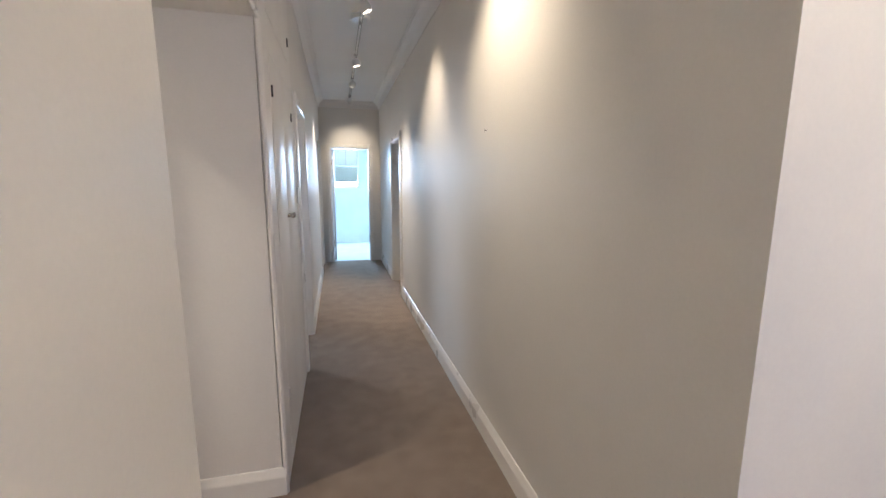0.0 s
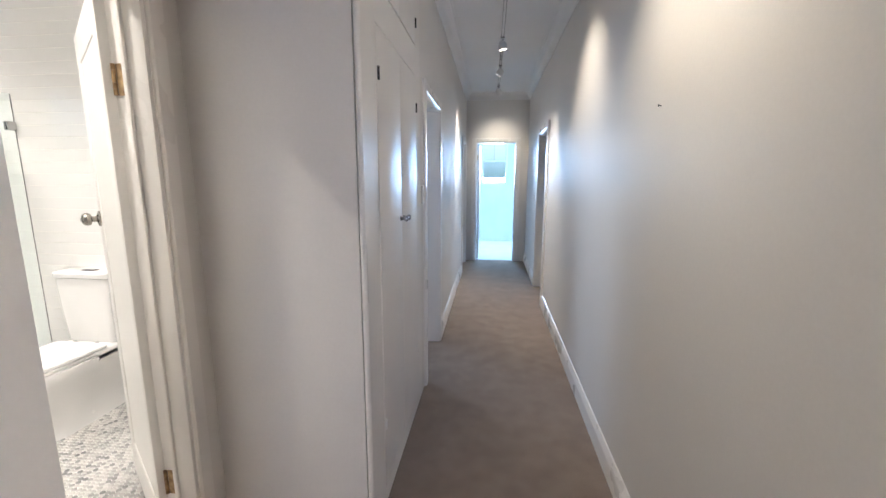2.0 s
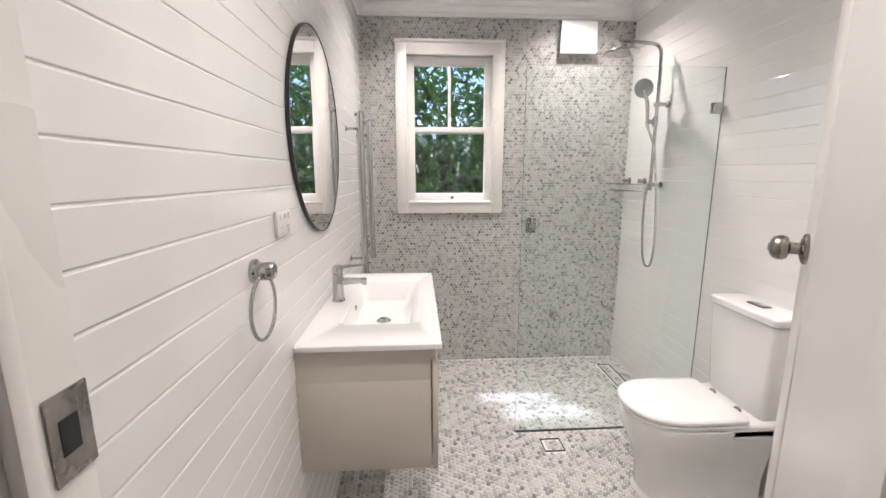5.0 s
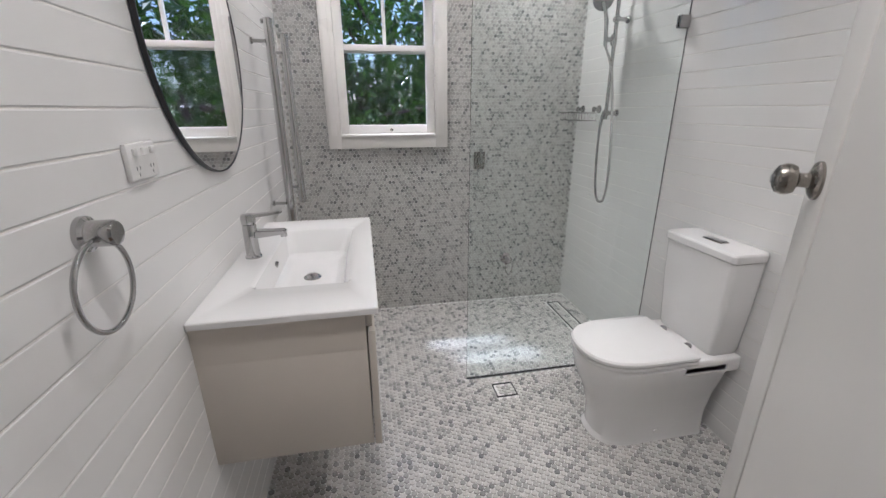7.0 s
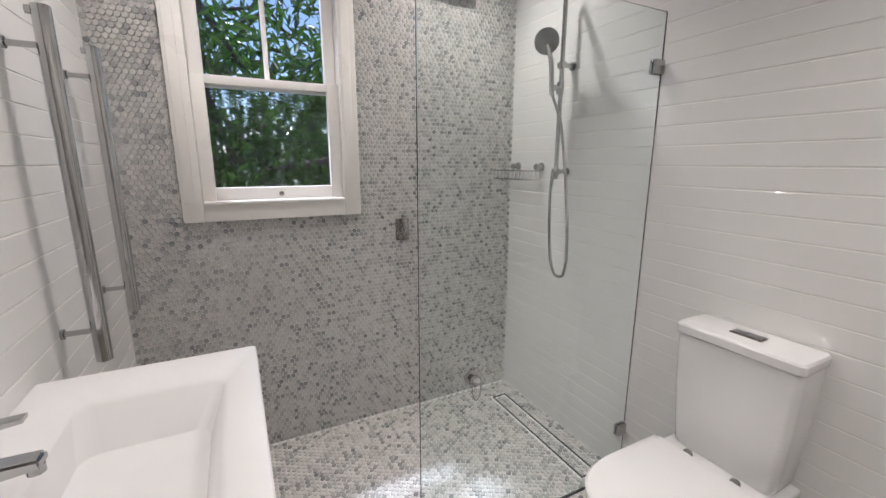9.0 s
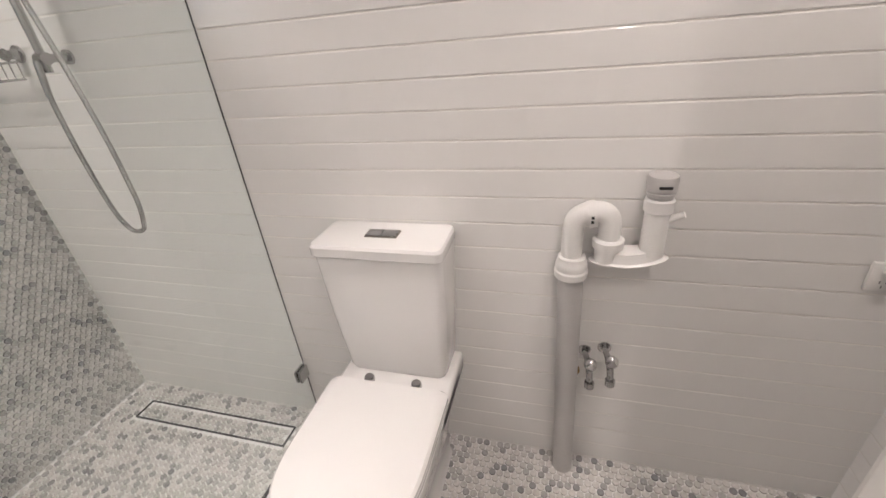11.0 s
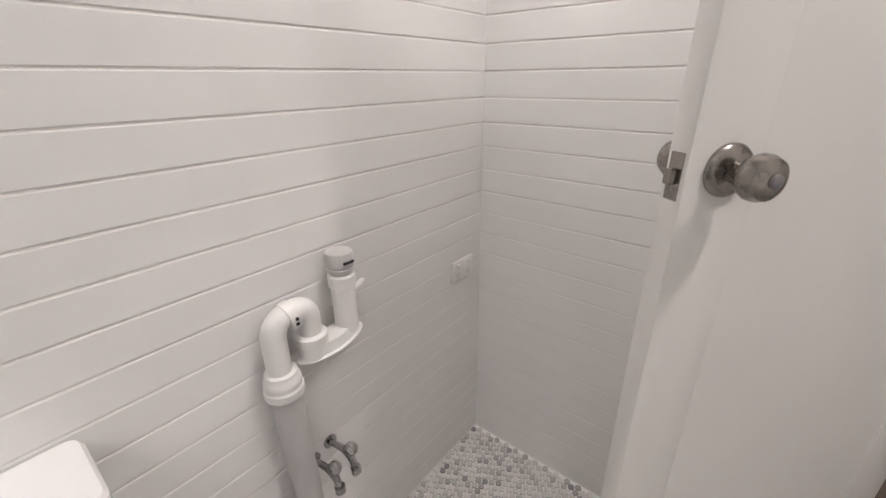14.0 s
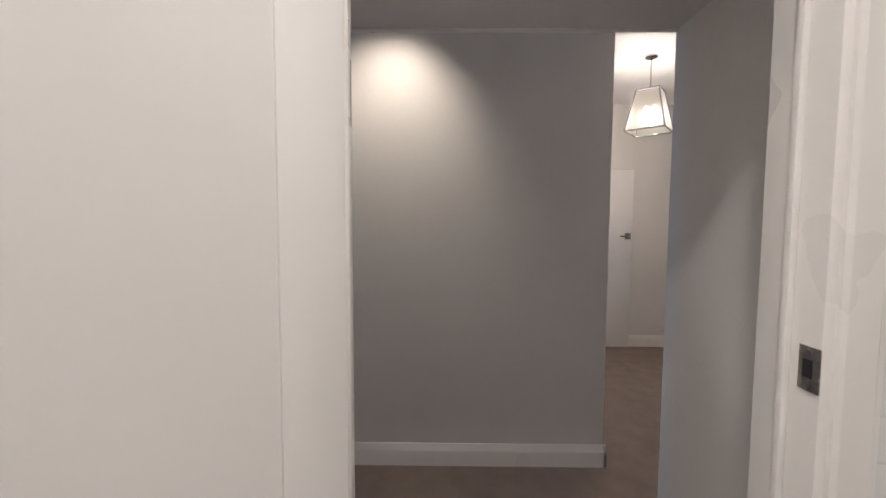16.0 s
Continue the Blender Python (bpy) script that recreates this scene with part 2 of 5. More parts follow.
def made(name, bm, mat, smooth=True):
    bmesh.ops.recalc_face_normals(bm, faces=bm.faces)
    data = bpy.data.meshes.new(name)
    bm.to_mesh(data)
    bm.free()
    data.materials.append(mat)
    if smooth:
        data.polygons.foreach_set("use_smooth", [True] * len(data.polygons))
        data.set_sharp_from_angle(angle=radians(35))
    return data


def thing(name, at, label, category, group=""):
    ob = tagged(new(name), label, category, group)
    ob.location = at
    ORIGIN[ob] = Vector(at)
    return ob


def part(name, bm, mat, parent, label=""):
    """Links a bmesh, drawn in the world's metres, as one mesh under a thing or a part."""
    at = ORIGIN[parent]
    bmesh.ops.translate(bm, verts=bm.verts, vec=-at)
    ob = tagged(new(name, made(name, bm, mat)), label)
    ob.parent = parent
    ORIGIN[ob] = at
    return ob


def solo(name, bm, mat, label, category, group="", kind=""):
    """A thing of one mesh, drawn in the world's metres; its origin goes to its base."""
    lo = [min(v.co[i] for v in bm.verts) for i in range(3)]
    hi = [max(v.co[i] for v in bm.verts) for i in range(3)]
    at = Vector(((lo[0] + hi[0]) / 2, (lo[1] + hi[1]) / 2, lo[2]))
    bmesh.ops.translate(bm, verts=bm.verts, vec=-at)
    ob = tagged(new(name, made(name, bm, mat)), label, category, group, kind)
    ob.location = at
    ORIGIN[ob] = at
    return ob


def structure(name, bm, mat, label, category="wall"):
    ob = tagged(new(name, made(name, bm, mat)), label, category, kind="structure")
    ORIGIN[ob] = Vector((0, 0, 0))
    return ob


def boxes(*list_of):
    bm = bmesh.new()
    for lo, hi in list_of:
        box(bm, lo, hi)
    return bm


# ---- plan ----
W, E_, S, N = -3.87, -1.19, 3.335, 5.255   # bathroom faces
HW, HE, HEND = -0.445, 0.599, 10.13         # hall faces and its end
CEIL, BCEIL = 2.83, 2.60
ALC_S, ALC_N, ALC_X, ALC_Z = 3.29, 4.336, -1.07, 2.07
DOOR_S, DOOR_N = 3.442, 4.198
B, BT = 0.008, 0.0017                           # tiles stand this far before the plaster

structure("floor", boxes(((-0.46, 0.3, -0.1), (3.4, 10.2, 0)), ((-1.14, 3.2, -0.1), (-0.46, 4.4, 0)), ((-3.2, 5.42, -0.1), (-0.46, 10.2, 0)),
                         ((-0.6, 0.3, -0.1), (-0.46, 3.2, 0))), CARPET, "beige-brown cut-pile carpet along the hall", "carpet")
structure("floor_bathroom", boxes(((-4.09, 3.2, -0.12), (-1.14, 5.40, -0.004))), GROUT_LIGHT, "pale grout bed of the mosaic bathroom floor", "floor")
structure("floor_end_room", boxes(((-0.9, 10.2, -0.1), (1.2, 12.6, -0.002))), BLUE_WALL, "pale tiled floor of the far bathroom", "floor")

WIN = dict(y0=3.64, y1=4.265, z0=1.21, z1=2.26)
structure("wall_bath_west", boxes(((-3.985, 3.2, -0.1), (W - B, 5.4, WIN["z0"])), ((-3.985, 3.2, WIN["z1"]), (W - B, 5.4, 2.95)),
                                  ((-3.985, 3.2, WIN["z0"]), (W - B, WIN["y0"], WIN["z1"])), ((-3.985, WIN["y1"], WIN["z0"]), (W - B, 5.4, WIN["z1"]))),
          GROUT_LIGHT, "window wall behind the round marble mosaic")
structure("wall_bath_north", boxes(((W - B, N + BT, -0.1), (-1.06, 5.4, 2.95))), GROUT, "bathroom wall behind the white tiles")
structure("wall_bath_south", boxes(((W - B, 3.2, -0.1), (ALC_X, S - BT, 2.95))), GROUT, "bathroom wall behind the white tiles")
structure("wall_bath_east", boxes(((E_ + BT, S - BT, 0), (ALC_X, DOOR_S, 2.95)), ((E_ + BT, DOOR_N, 0), (ALC_X, N + BT, 2.95)),
                                  ((E_ + BT, DOOR_S, 2.06), (ALC_X, DOOR_N, 2.95))), PAINT, "off-white painted partition with the bathroom door opening")
structure("wall_alcove_south", boxes(((ALC_X, 3.13, 0), (HW, ALC_S, 2.95))), PAINT, "off-white painted side wall of the door alcove")
structure("wall_alcove_north", boxes(((ALC_X, ALC_N, 0), (HW - 0.02, 4.38, 2.95))), PAINT, "off-white painted side wall of the door alcove")
structure("ceiling_alcove", boxes(((ALC_X, ALC_S, ALC_Z), (HW - 0.003, ALC_N, 2.95))), PAINT, "low painted soffit over the door alcove", "ceiling")
structure("wall_hall_west", boxes(((-0.6, 0.3, 0), (HW, 3.13, 2.95)), ((-0.56, 5.50, 0), (HW, 5.66, 2.95)), ((-0.56, 5.66, 2.0), (HW, 6.42, 2.95)),
                                  ((-0.56, 6.42, 0), (HW, 9.2, 2.95)), ((-0.56, 9.2, 2.0), (HW, 9.95, 2.95)), ((-0.56, 9.95, 0), (HW, HEND, 2.95)),
                                  ((-0.56, 4.336, 2.78), (HW, 5.5, 2.95))), PAINT, "off-white painted hall wall with doorways")
structure("wall_hall_east", boxes(((HE, 3.07, 0), (0.72, 7.63, 2.95)), ((HE, 7.63, 2.0), (0.72, 8.45, 2.95)), ((HE, 8.45, 0), (0.72, HEND, 2.95))),
          PAINT, "off-white painted hall wall lit by spotlights")
structure("wall_hall_end", boxes(((-3.2, HEND, 0), (-0.28, 10.25, 2.95)), ((-0.28, HEND, 2.05), (0.41, 10.25, 2.95)), ((0.41, HEND, 0), (3.4, 10.25, 2.95))),
          PAINT, "off-white painted end wall of the hall")
structure("wall_entry_north", boxes(((0.72, 3.07, 0), (3.2, 3.2, 2.95))), PAINT, "off-white painted return wall of the entry")
structure("wall_entry_east", boxes(((3.03, 0.3, 0), (3.2, 3.03, 2.95))), PAINT, "off-white painted far wall of the entry")
structure("wall_entry_south", boxes(((-0.6, 0.1, 0), (3.4, 0.3, 2.95))), PAINT, "off-white painted front wall")
structure("wall_outer", boxes(((-3.3, 5.4, 0), (-3.2, 10.25, 2.95)), ((3.2, 3.2, 0), (3.4, 10.25, 2.95)), ((-3.2, 5.4, 0), (-1.06, 5.46, 2.95)),
                              ((-1.06, 5.46, 0), (-0.56, 5.56, 2.95))), PAINT, "plain painted walls of the side rooms")
structure("wall_end_room", boxes(((-1.0, 10.25, 0), (-0.9, 12.6, 2.95)), ((1.2, 10.25, 0), (1.3, 12.6, 2.95)), ((-1.0, 12.5, 0), (-0.24, 12.6, 2.95)),
                                 ((0.34, 12.5, 0), (1.3, 12.6, 2.95)), ((-0.24, 12.5, 0), (0.34, 12.6, 1.3)), ((-0.24, 12.5, 2.35), (0.34, 12.6, 2.95))),
          BLUE_WALL, "pale tiled walls of the far bathroom")
structure("ceiling", boxes(((-3.3, 5.4, CEIL), (3.4, 12.6, CEIL + 0.12)), ((-0.6, 0.1, CEIL), (3.4, 5.4, CEIL + 0.12)), ((-1.0, 4.336, CEIL), (-0.6, 5.4, CEIL + 0.12))),
          CEILING, "white plaster hall ceiling", "ceiling")
structure("ceiling_bathroom", boxes(((-4.0, 3.25, BCEIL), (-1.12, 5.35, BCEIL + 0.12))), CEILING, "white plaster bathroom ceiling", "ceiling")

# ---- hall: trim, doors, cupboard ----


def lining(bm, x0, x1, y0, y1, top, t=0.022):
    """The jambs and head that line a door opening in a wall across x."""
    box(bm, (x0, y0, 0), (x1, y0 + t, top), 0.002)
    box(bm, (x0, y1 - t, 0), (x1, y1, top), 0.002)
    box(bm, (x0, y0 + t, top - t), (x1, y1 - t, top), 0.002)
    return bm


def moulded(bm, run, profile, normal):
    """Sweeps a flat profile of (out, up) pairs along the straight run from a to b."""
    a, b = Vector(run[0]), Vector(run[1])
    out = Vector(normal)
    loops = [[p + out * u + Vector((0, 0, v)) for u, v in profile] for p in (a, b)]
    return loft(bm, loops)


SKIRT = ((0.0, 0.0), (0.018, 0.0), (0.018, 0.085), (0.016, 0.1), (0.011, 0.108), (0.009, 0.122), (0.004, 0.132), (0.0, 0.134))


def skirting(name, a, b, normal):
    return structure(name, moulded(bmesh.new(), (a, b), SKIRT, normal), TRIM, "glossy white moulded skirting board", "skirting")


skirting("baseboard_east", (HE, 3.052, 0), (HE, 7.55, 0), (-1, 0, 0))
skirting("baseboard_east_far", (HE, 8.53, 0), (HE, HEND, 0), (-1, 0, 0))
skirting("baseboard_return", (HE - 0.018, 3.07, 0), (3.03, 3.07, 0), (0, -1, 0))
skirting("baseboard_west", (HW, 0.3, 0), (HW, 3.29, 0), (1, 0, 0))
skirting("baseboard_west_far", (HW, 6.50, 0), (HW, 9.12, 0), (1, 0, 0))
skirting("baseboard_alcove_north", (ALC_X + 0.02, ALC_N, 0), (HW - 0.003, ALC_N, 0), (0, -1, 0))
skirting("baseboard_alcove_south", (ALC_X + 0.02, ALC_S, 0), (HW, ALC_S, 0), (0, 1, 0))
skirting("baseboard_entry_east", (3.03, 0.3, 0), (3.03, 3.03, 0), (-1, 0, 0))

CORNICE = ((0.0, 0.0), (0.0, -0.11), (0.008, -0.11), (0.012, -0.098), (0.02, -0.09), (0.028, -0.062), (0.05, -0.034), (0.078, -0.022), (0.084, -0.012), (0.1, -0.01), (0.1, 0.0))


def cornice(name, a, b, normal, label="white plaster cove cornice under the ceiling"):
    return structure(name, moulded(bmesh.new(), (a, b), CORNICE, normal), CEILING, label, "cornice")


cornice("cornice_east", (HE, 3.07, CEIL), (HE, HEND, CEIL), (-1, 0, 0))
cornice("cornice_west", (HW, 0.3, CEIL), (HW, HEND, CEIL), (1, 0, 0))
cornice("cornice_end", (HW, HEND, CEIL), (HE, HEND, CEIL), (0, -1, 0))
cornice("cornice_return", (HE, 3.07, CEIL), (3.03, 3.07, CEIL), (0, -1, 0))
BC = ((0.0, 0.0), (0.0, -0.125), (0.014, -0.125), (0.014, -0.105), (0.026, -0.1), (0.04, -0.07), (0.058, -0.062), (0.07, -0.04), (0.1, -0.03), (0.1, -0.014), (0.13, -0.012), (0.13, 0.0))
for name, a, b, n_ in (("cornice_bath_west", (W, S, BCEIL), (W, N, BCEIL), (1, 0, 0)), ("cornice_bath_north", (W, N, BCEIL), (E_, N, BCEIL), (0, -1, 0)),
                       ("cornice_bath_south", (W, S, BCEIL), (E_, S, BCEIL), (0, 1, 0)), ("cornice_bath_east", (E_, S, BCEIL), (E_, N, BCEIL), (-1, 0, 0))):
    structure(name, moulded(bmesh.new(), (a, b), BC, n_), CEILING, "white stepped plaster cornice of the bathroom", "cornice")

ARCH = ((0.0, 0.0), (0.012, 0.0), (0.018, 0.006), (0.018, 0.052), (0.013, 0.058), (0.013, 0.066), (0.0, 0.068))


def architrave(bm, x, out, y0, y1, top):
    """Moulded surround of an opening across x: two legs and a head with mitred look."""
    for y, way in ((y0, -1), (y1, 1)):
        loops = [[Vector((x + out * u, y + way * v, z)) for u, v in ARCH] for z in (0.0, top + 0.068)]
        loft(bm, loops)
    loops = [[Vector((x + out * u * 0.98, y, top + v)) for u, v in ARCH] for y in (y0, y1)]
    return loft(bm, loops)


# bathroom door: lining, moulded surrounds, stop beads
door = thing("door_1", (-1.14, 3.78, 0), "white painted bathroom door frame with moulded surround", "door frame")
door["kind"] = "structure"
part("jamb", lining(bmesh.new(), E_ - 0.004, ALC_X + 0.004, DOOR_S - 0.001, DOOR_N + 0.001, 2.06), TRIM, door)
stop = bmesh.new()
box(stop, (-1.142, DOOR_S + 0.021, 0), (-1.128, DOOR_S + 0.033, 2.04), 0.002)
box(stop, (-1.142, DOOR_N - 0.033, 0), (-1.128, DOOR_N - 0.021, 2.04), 0.002)
box(stop, (-1.142, DOOR_S + 0.021, 2.026), (-1.128, DOOR_N - 0.021, 2.038), 0.002)
part("stop_bead", stop, TRIM, door)
part("hall_architrave", architrave(bmesh.new(), ALC_X, 1, DOOR_S + 0.006, DOOR_N - 0.006, 2.05), TRIM, door)
part("bath_architrave", architrave(bmesh.new(), E_, -1, DOOR_S + 0.006, DOOR_N - 0.006, 2.05), TRIM, door)
strike = bmesh.new()
box(strike, (-1.1945, DOOR_S + 0.0215, 1.208), (-1.158, DOOR_S + 0.0235, 1.276), 0.0005)
strike_plate = part("strike_plate", strike, NICKEL, door, "satin nickel strike plate")
hole = bmesh.new()
box(hole, (-1.182, DOOR_S + 0.0235, 1.228), (-1.166, DOOR_S + 0.0241, 1.256))
part("latch_hole", hole, BLACK, strike_plate)

# the open leaf, hinged on the north jamb and swung far back
HINGE = Vector((-1.176, DOOR_N - 0.016, 0))
SWING = Matrix.Translation(HINGE) @ Matrix.Rotation(radians(141.3), 4, "Z")   # local x runs from hinge to latch
LEAF_W, LEAF_T, LEAF_H = 0.702, 0.036, 2.02
leaf = thing("bathroom_door", (0, 0, 0), "white painted flush panel door standing wide open", "door")


def on_leaf(name, bm, mat, parent, label=""):
    bmesh.ops.transform(bm, matrix=SWING, verts=bm.verts)
    return part(name, bm, mat, parent, label)


frame_bm = bmesh.new()
box(frame_bm, (0.002, 0, 0.012), (0.105, LEAF_T, LEAF_H), 0.003)
box(frame_bm, (LEAF_W - 0.105, 0, 0.012), (LEAF_W, LEAF_T, LEAF_H), 0.003)
box(frame_bm, (0.105, 0, LEAF_H - 0.12), (LEAF_W - 0.105, LEAF_T, LEAF_H), 0.003)
box(frame_bm, (0.105, 0, 0.012), (LEAF_W - 0.105, LEAF_T, 0.21), 0.003)
on_leaf("door_stiles", frame_bm, DOORPAINT, leaf)
panel = bmesh.new()
box(panel, (0.1, 0.004, 0.2), (LEAF_W - 0.1, LEAF_T - 0.004, LEAF_H - 0.11))
on_leaf("door_panel", panel, DOORPAINT, leaf)
KNOB = ((0.0335, 0.0), (0.0335, 0.005), (0.031, 0.009), (0.024, 0.012), (0.0135, 0.015), (0.0125, 0.03), (0.0145, 0.034), (0.024, 0.038), (0.0275, 0.047), (0.0275, 0.056), (0.024, 0.066), (0.015, 0.072), (0.006, 0.0725))
for side in (0, 1):
    at = Vector((LEAF_W - 0.057, LEAF_T if side else 0.0, 1.270))
    m = Matrix.Translation(at) @ Matrix.Rotation(radians(-90 if side else 90), 4, "X") @ Matrix.Diagonal((1, 1, 0.88, 1))
    knob = on_leaf("door_knob", lathe(bmesh.new(), KNOB, m, 36), NICKEL, leaf, "round satin nickel door knob")
    on_leaf("turn_button", lathe(bmesh.new(), ((0.0085, 0.071), (0.0085, 0.0755), (0.007, 0.0765), (0.002, 0.0767)), m, 20), GREY_BUTTON, knob)
latch = bmesh.new()
box(latch, (LEAF_W, 0.007, 1.232), (LEAF_W + 0.0015, 0.029, 1.292), 0.0005)
latch_plate = on_leaf("latch_plate", latch, NICKEL, leaf)
bolt = bmesh.new()
box(bolt, (LEAF_W + 0.0015, 0.011, 1.252), (LEAF_W + 0.012, 0.025, 1.272), 0.003)
on_leaf("latch_bolt", bolt, NICKEL, latch_plate)
for z in (0.29, 1.70):
    hinge = bmesh.new()
    box(hinge, (-1.17, DOOR_N - 0.0235, z), (-1.132, DOOR_N - 0.0215, z + 0.095))
    for k in range(5):
        rods(hinge, (-1.177, DOOR_N - 0.026, z + k * 0.019 + 0.0006), (-1.177, DOOR_N - 0.026, z + k * 0.019 + 0.0184), 0.0062, seg=14)
    leaf_hinge = part("hinge", hinge, BRASS, leaf, "tarnished brass butt hinge")
    screws = bmesh.new()
    for dz in (0.015, 0.048, 0.08):
        rods(screws, (-1.152, DOOR_N - 0.0235, z + dz), (-1.152, DOOR_N - 0.0245, z + dz), 0.0045, 0.003, 10)
    part("screws", screws, BRASS, leaf_hinge)

# rounded beads round the alcove opening
bead = bmesh.new()
tube(bead, [(HW - 0.004, ALC_N + 0.002, 0.0), (HW - 0.004, ALC_N + 0.002, ALC_Z + 0.002)], 0.011, 12)
structure("trim_alcove_bead", bead, TRIM, "glossy rounded bead on the alcove corner", "trim")
structure("trim_alcove_head", tube(bmesh.new(), [(HW - 0.004, ALC_S, ALC_Z + 0.002), (HW - 0.004, ALC_N + 0.011, ALC_Z + 0.002)], 0.011, 12), TRIM, "slim painted bead along the alcove head", "trim")

# built-in cupboard with two tall doors and two upper doors
CF = HW + 0.0
cup = thing("built_in_cupboard", (-0.7, 4.93, 0), "glossy off-white built-in hall cupboard with closed doors", "cupboard")
body = bmesh.new()
box(body, (-1.0, 4.40, 0.0), (CF - 0.022, 5.49, 2.775))
part("body", body, CUPBOARD, cup)
face = bmesh.new()
for lo, hi in (((CF - 0.022, 4.352, 0.0), (CF, 4.54, 2.775)), ((CF - 0.022, 5.36, 0.0), (CF, 5.50, 2.775)), ((CF - 0.022, 4.54, 2.016), (CF, 5.36, 2.17)),
               ((CF - 0.022, 4.54, 2.70), (CF, 5.36, 2.775)), ((CF - 0.022, 4.54, 0.0), (CF, 5.36, 0.085))):
    box(face, lo, hi, 0.0015, 1)
part("face_frame", face, CUPBOARD, cup)
for y0, y1, hy in ((4.543, 4.9485, 4.555), (4.9515, 5.357, 5.350)):
    for z0, z1, knob_z in ((0.09, 2.01, 1.252), (2.176, 2.695, None)):
        d = bmesh.new()
        box(d, (CF - 0.018, y0, z0), (CF + 0.002, y1, z1), 0.002)
        leaf_part = part("cupboard_door", d, CUPBOARD, cup)
        if knob_z:
            ky = 4.917 if y0 < 4.7 else 4.983
            k = lathe(bmesh.new(), ((0.012, 0.0), (0.009, 0.004), (0.0065, 0.014), (0.012, 0.02), (0.0155, 0.027), (0.0135, 0.034), (0.006, 0.037)),
                      Matrix.Translation((CF + 0.002, ky, knob_z)) @ Matrix.Rotation(radians(90), 4, "Y"), 20)
            part("knob", k, CHROME, leaf_part, "small chrome cupboard knob")
        for hz in ((0.36, 1.815) if knob_z else (2.262, 2.6)):
            h_ = bmesh.new()
            for k in range(3):
                rods(h_, (CF + 0.005, hy, hz + 0.017 * k), (CF + 0.005, hy, hz + 0.017 * k + 0.0155), 0.0052, seg=10)
            box(h_, (CF + 0.001, hy - 0.004, hz), (CF + 0.004, hy + 0.004, hz + 0.05))
            part("hinge", h_, DARK if hz > 1 else TRIM, leaf_part)

# other hall doorways
for name, x, out, y0, y1, top, label in (("door_2", HW, 1, 5.66, 6.42, 2.0, "white painted hall doorway standing open"), ("door_3", HW, 1, 9.2, 9.95, 2.0, "white painted far doorway standing open"),
                                         ("door_4", HE, -1, 7.63, 8.45, 2.0, "white painted doorway opposite standing open")):
    d = tagged(thing(name, (x, (y0 + y1) / 2, 0), label, "door frame"), kind="structure")
    x0, x1 = (x - 0.115, x + 0.002) if out > 0 else (x - 0.002, x + 0.112)
    part("jamb", lining(bmesh.new(), x0, x1, y0, y1, top), TRIM, d)
    part("architrave", architrave(bmesh.new(), x, out, y0 + 0.006, y1 - 0.006, top - 0.01), TRIM, d)
d = tagged(thing("door_5", (0.06, HEND, 0), "white painted end doorway standing open", "door frame"), kind="structure")
fr = bmesh.new()
box(fr, (-0.282, HEND - 0.003, 0), (-0.258, 10.252, 2.05), 0.002)
box(fr, (0.388, HEND - 0.003, 0), (0.412, 10.252, 2.05), 0.002)
box(fr, (-0.258, HEND - 0.003, 2.028), (0.388, 10.252, 2.052), 0.002)
part("jamb", fr, TRIM, d)
fr = bmesh.new()
for x, way in ((-0.276, -1), (0.406, 1)):
    loft(fr, [[Vector((x + way * v, HEND - u, z)) for u, v in ARCH] for z in (0.0, 2.115)])
loft(fr, [[Vector((x, HEND - u * 0.98, 2.046 + v)) for u, v in ARCH] for x in (-0.276, 0.406)])
part("architrave", fr, TRIM, d)
far_leaf = thing("far_room_door", (-0.25, 10.26, 0), "white painted door open against the far bathroom wall", "door")
fl = bmesh.new()
box(fl, (-0.252, 10.262, 0.012), (-0.216, 10.94, 2.025), 0.003)
part("door_panel", fl, DOORPAINT, far_leaf)
for z in (0.28, 1.75):
    hb = bmesh.new()
    rods(hb, (-0.255, 10.256, z), (-0.255, 10.256, z + 0.09), 0.006, seg=12)
    box(hb, (-0.2575, 10.215, z), (-0.2555, 10.256, z + 0.09))
    part("hinge", hb, BRASS, far_leaf)

# light switch beside the second doorway
sw = thing("light_switch", (HW, 5.545, 1.28), "white plastic light switch beside the doorway", "switch")
b_ = bmesh.new()
box(b_, (HW, 5.515, 1.285), (HW + 0.011, 5.583, 1.40), 0.003)
plate = part("switch_plate", b_, PVC, sw)
b_ = bmesh.new()
box(b_, (HW + 0.010, 5.542, 1.33), (HW + 0.016, 5.556, 1.355), 0.002)
part("rocker", b_, PVC, plate)

# nail in the east wall
nail_bm = rods(bmesh.new(), (HE + 0.002, 4.585, 1.706), (HE - 0.010, 4.585, 1.708), 0.0018, seg=8)
rods(nail_bm, (HE - 0.010, 4.585, 1.708), (HE - 0.0115, 4.585, 1.708), 0.0042, seg=10)
solo("picture_nail", nail_bm, DARK, "small dark picture nail stuck in the painted wall", "nail")

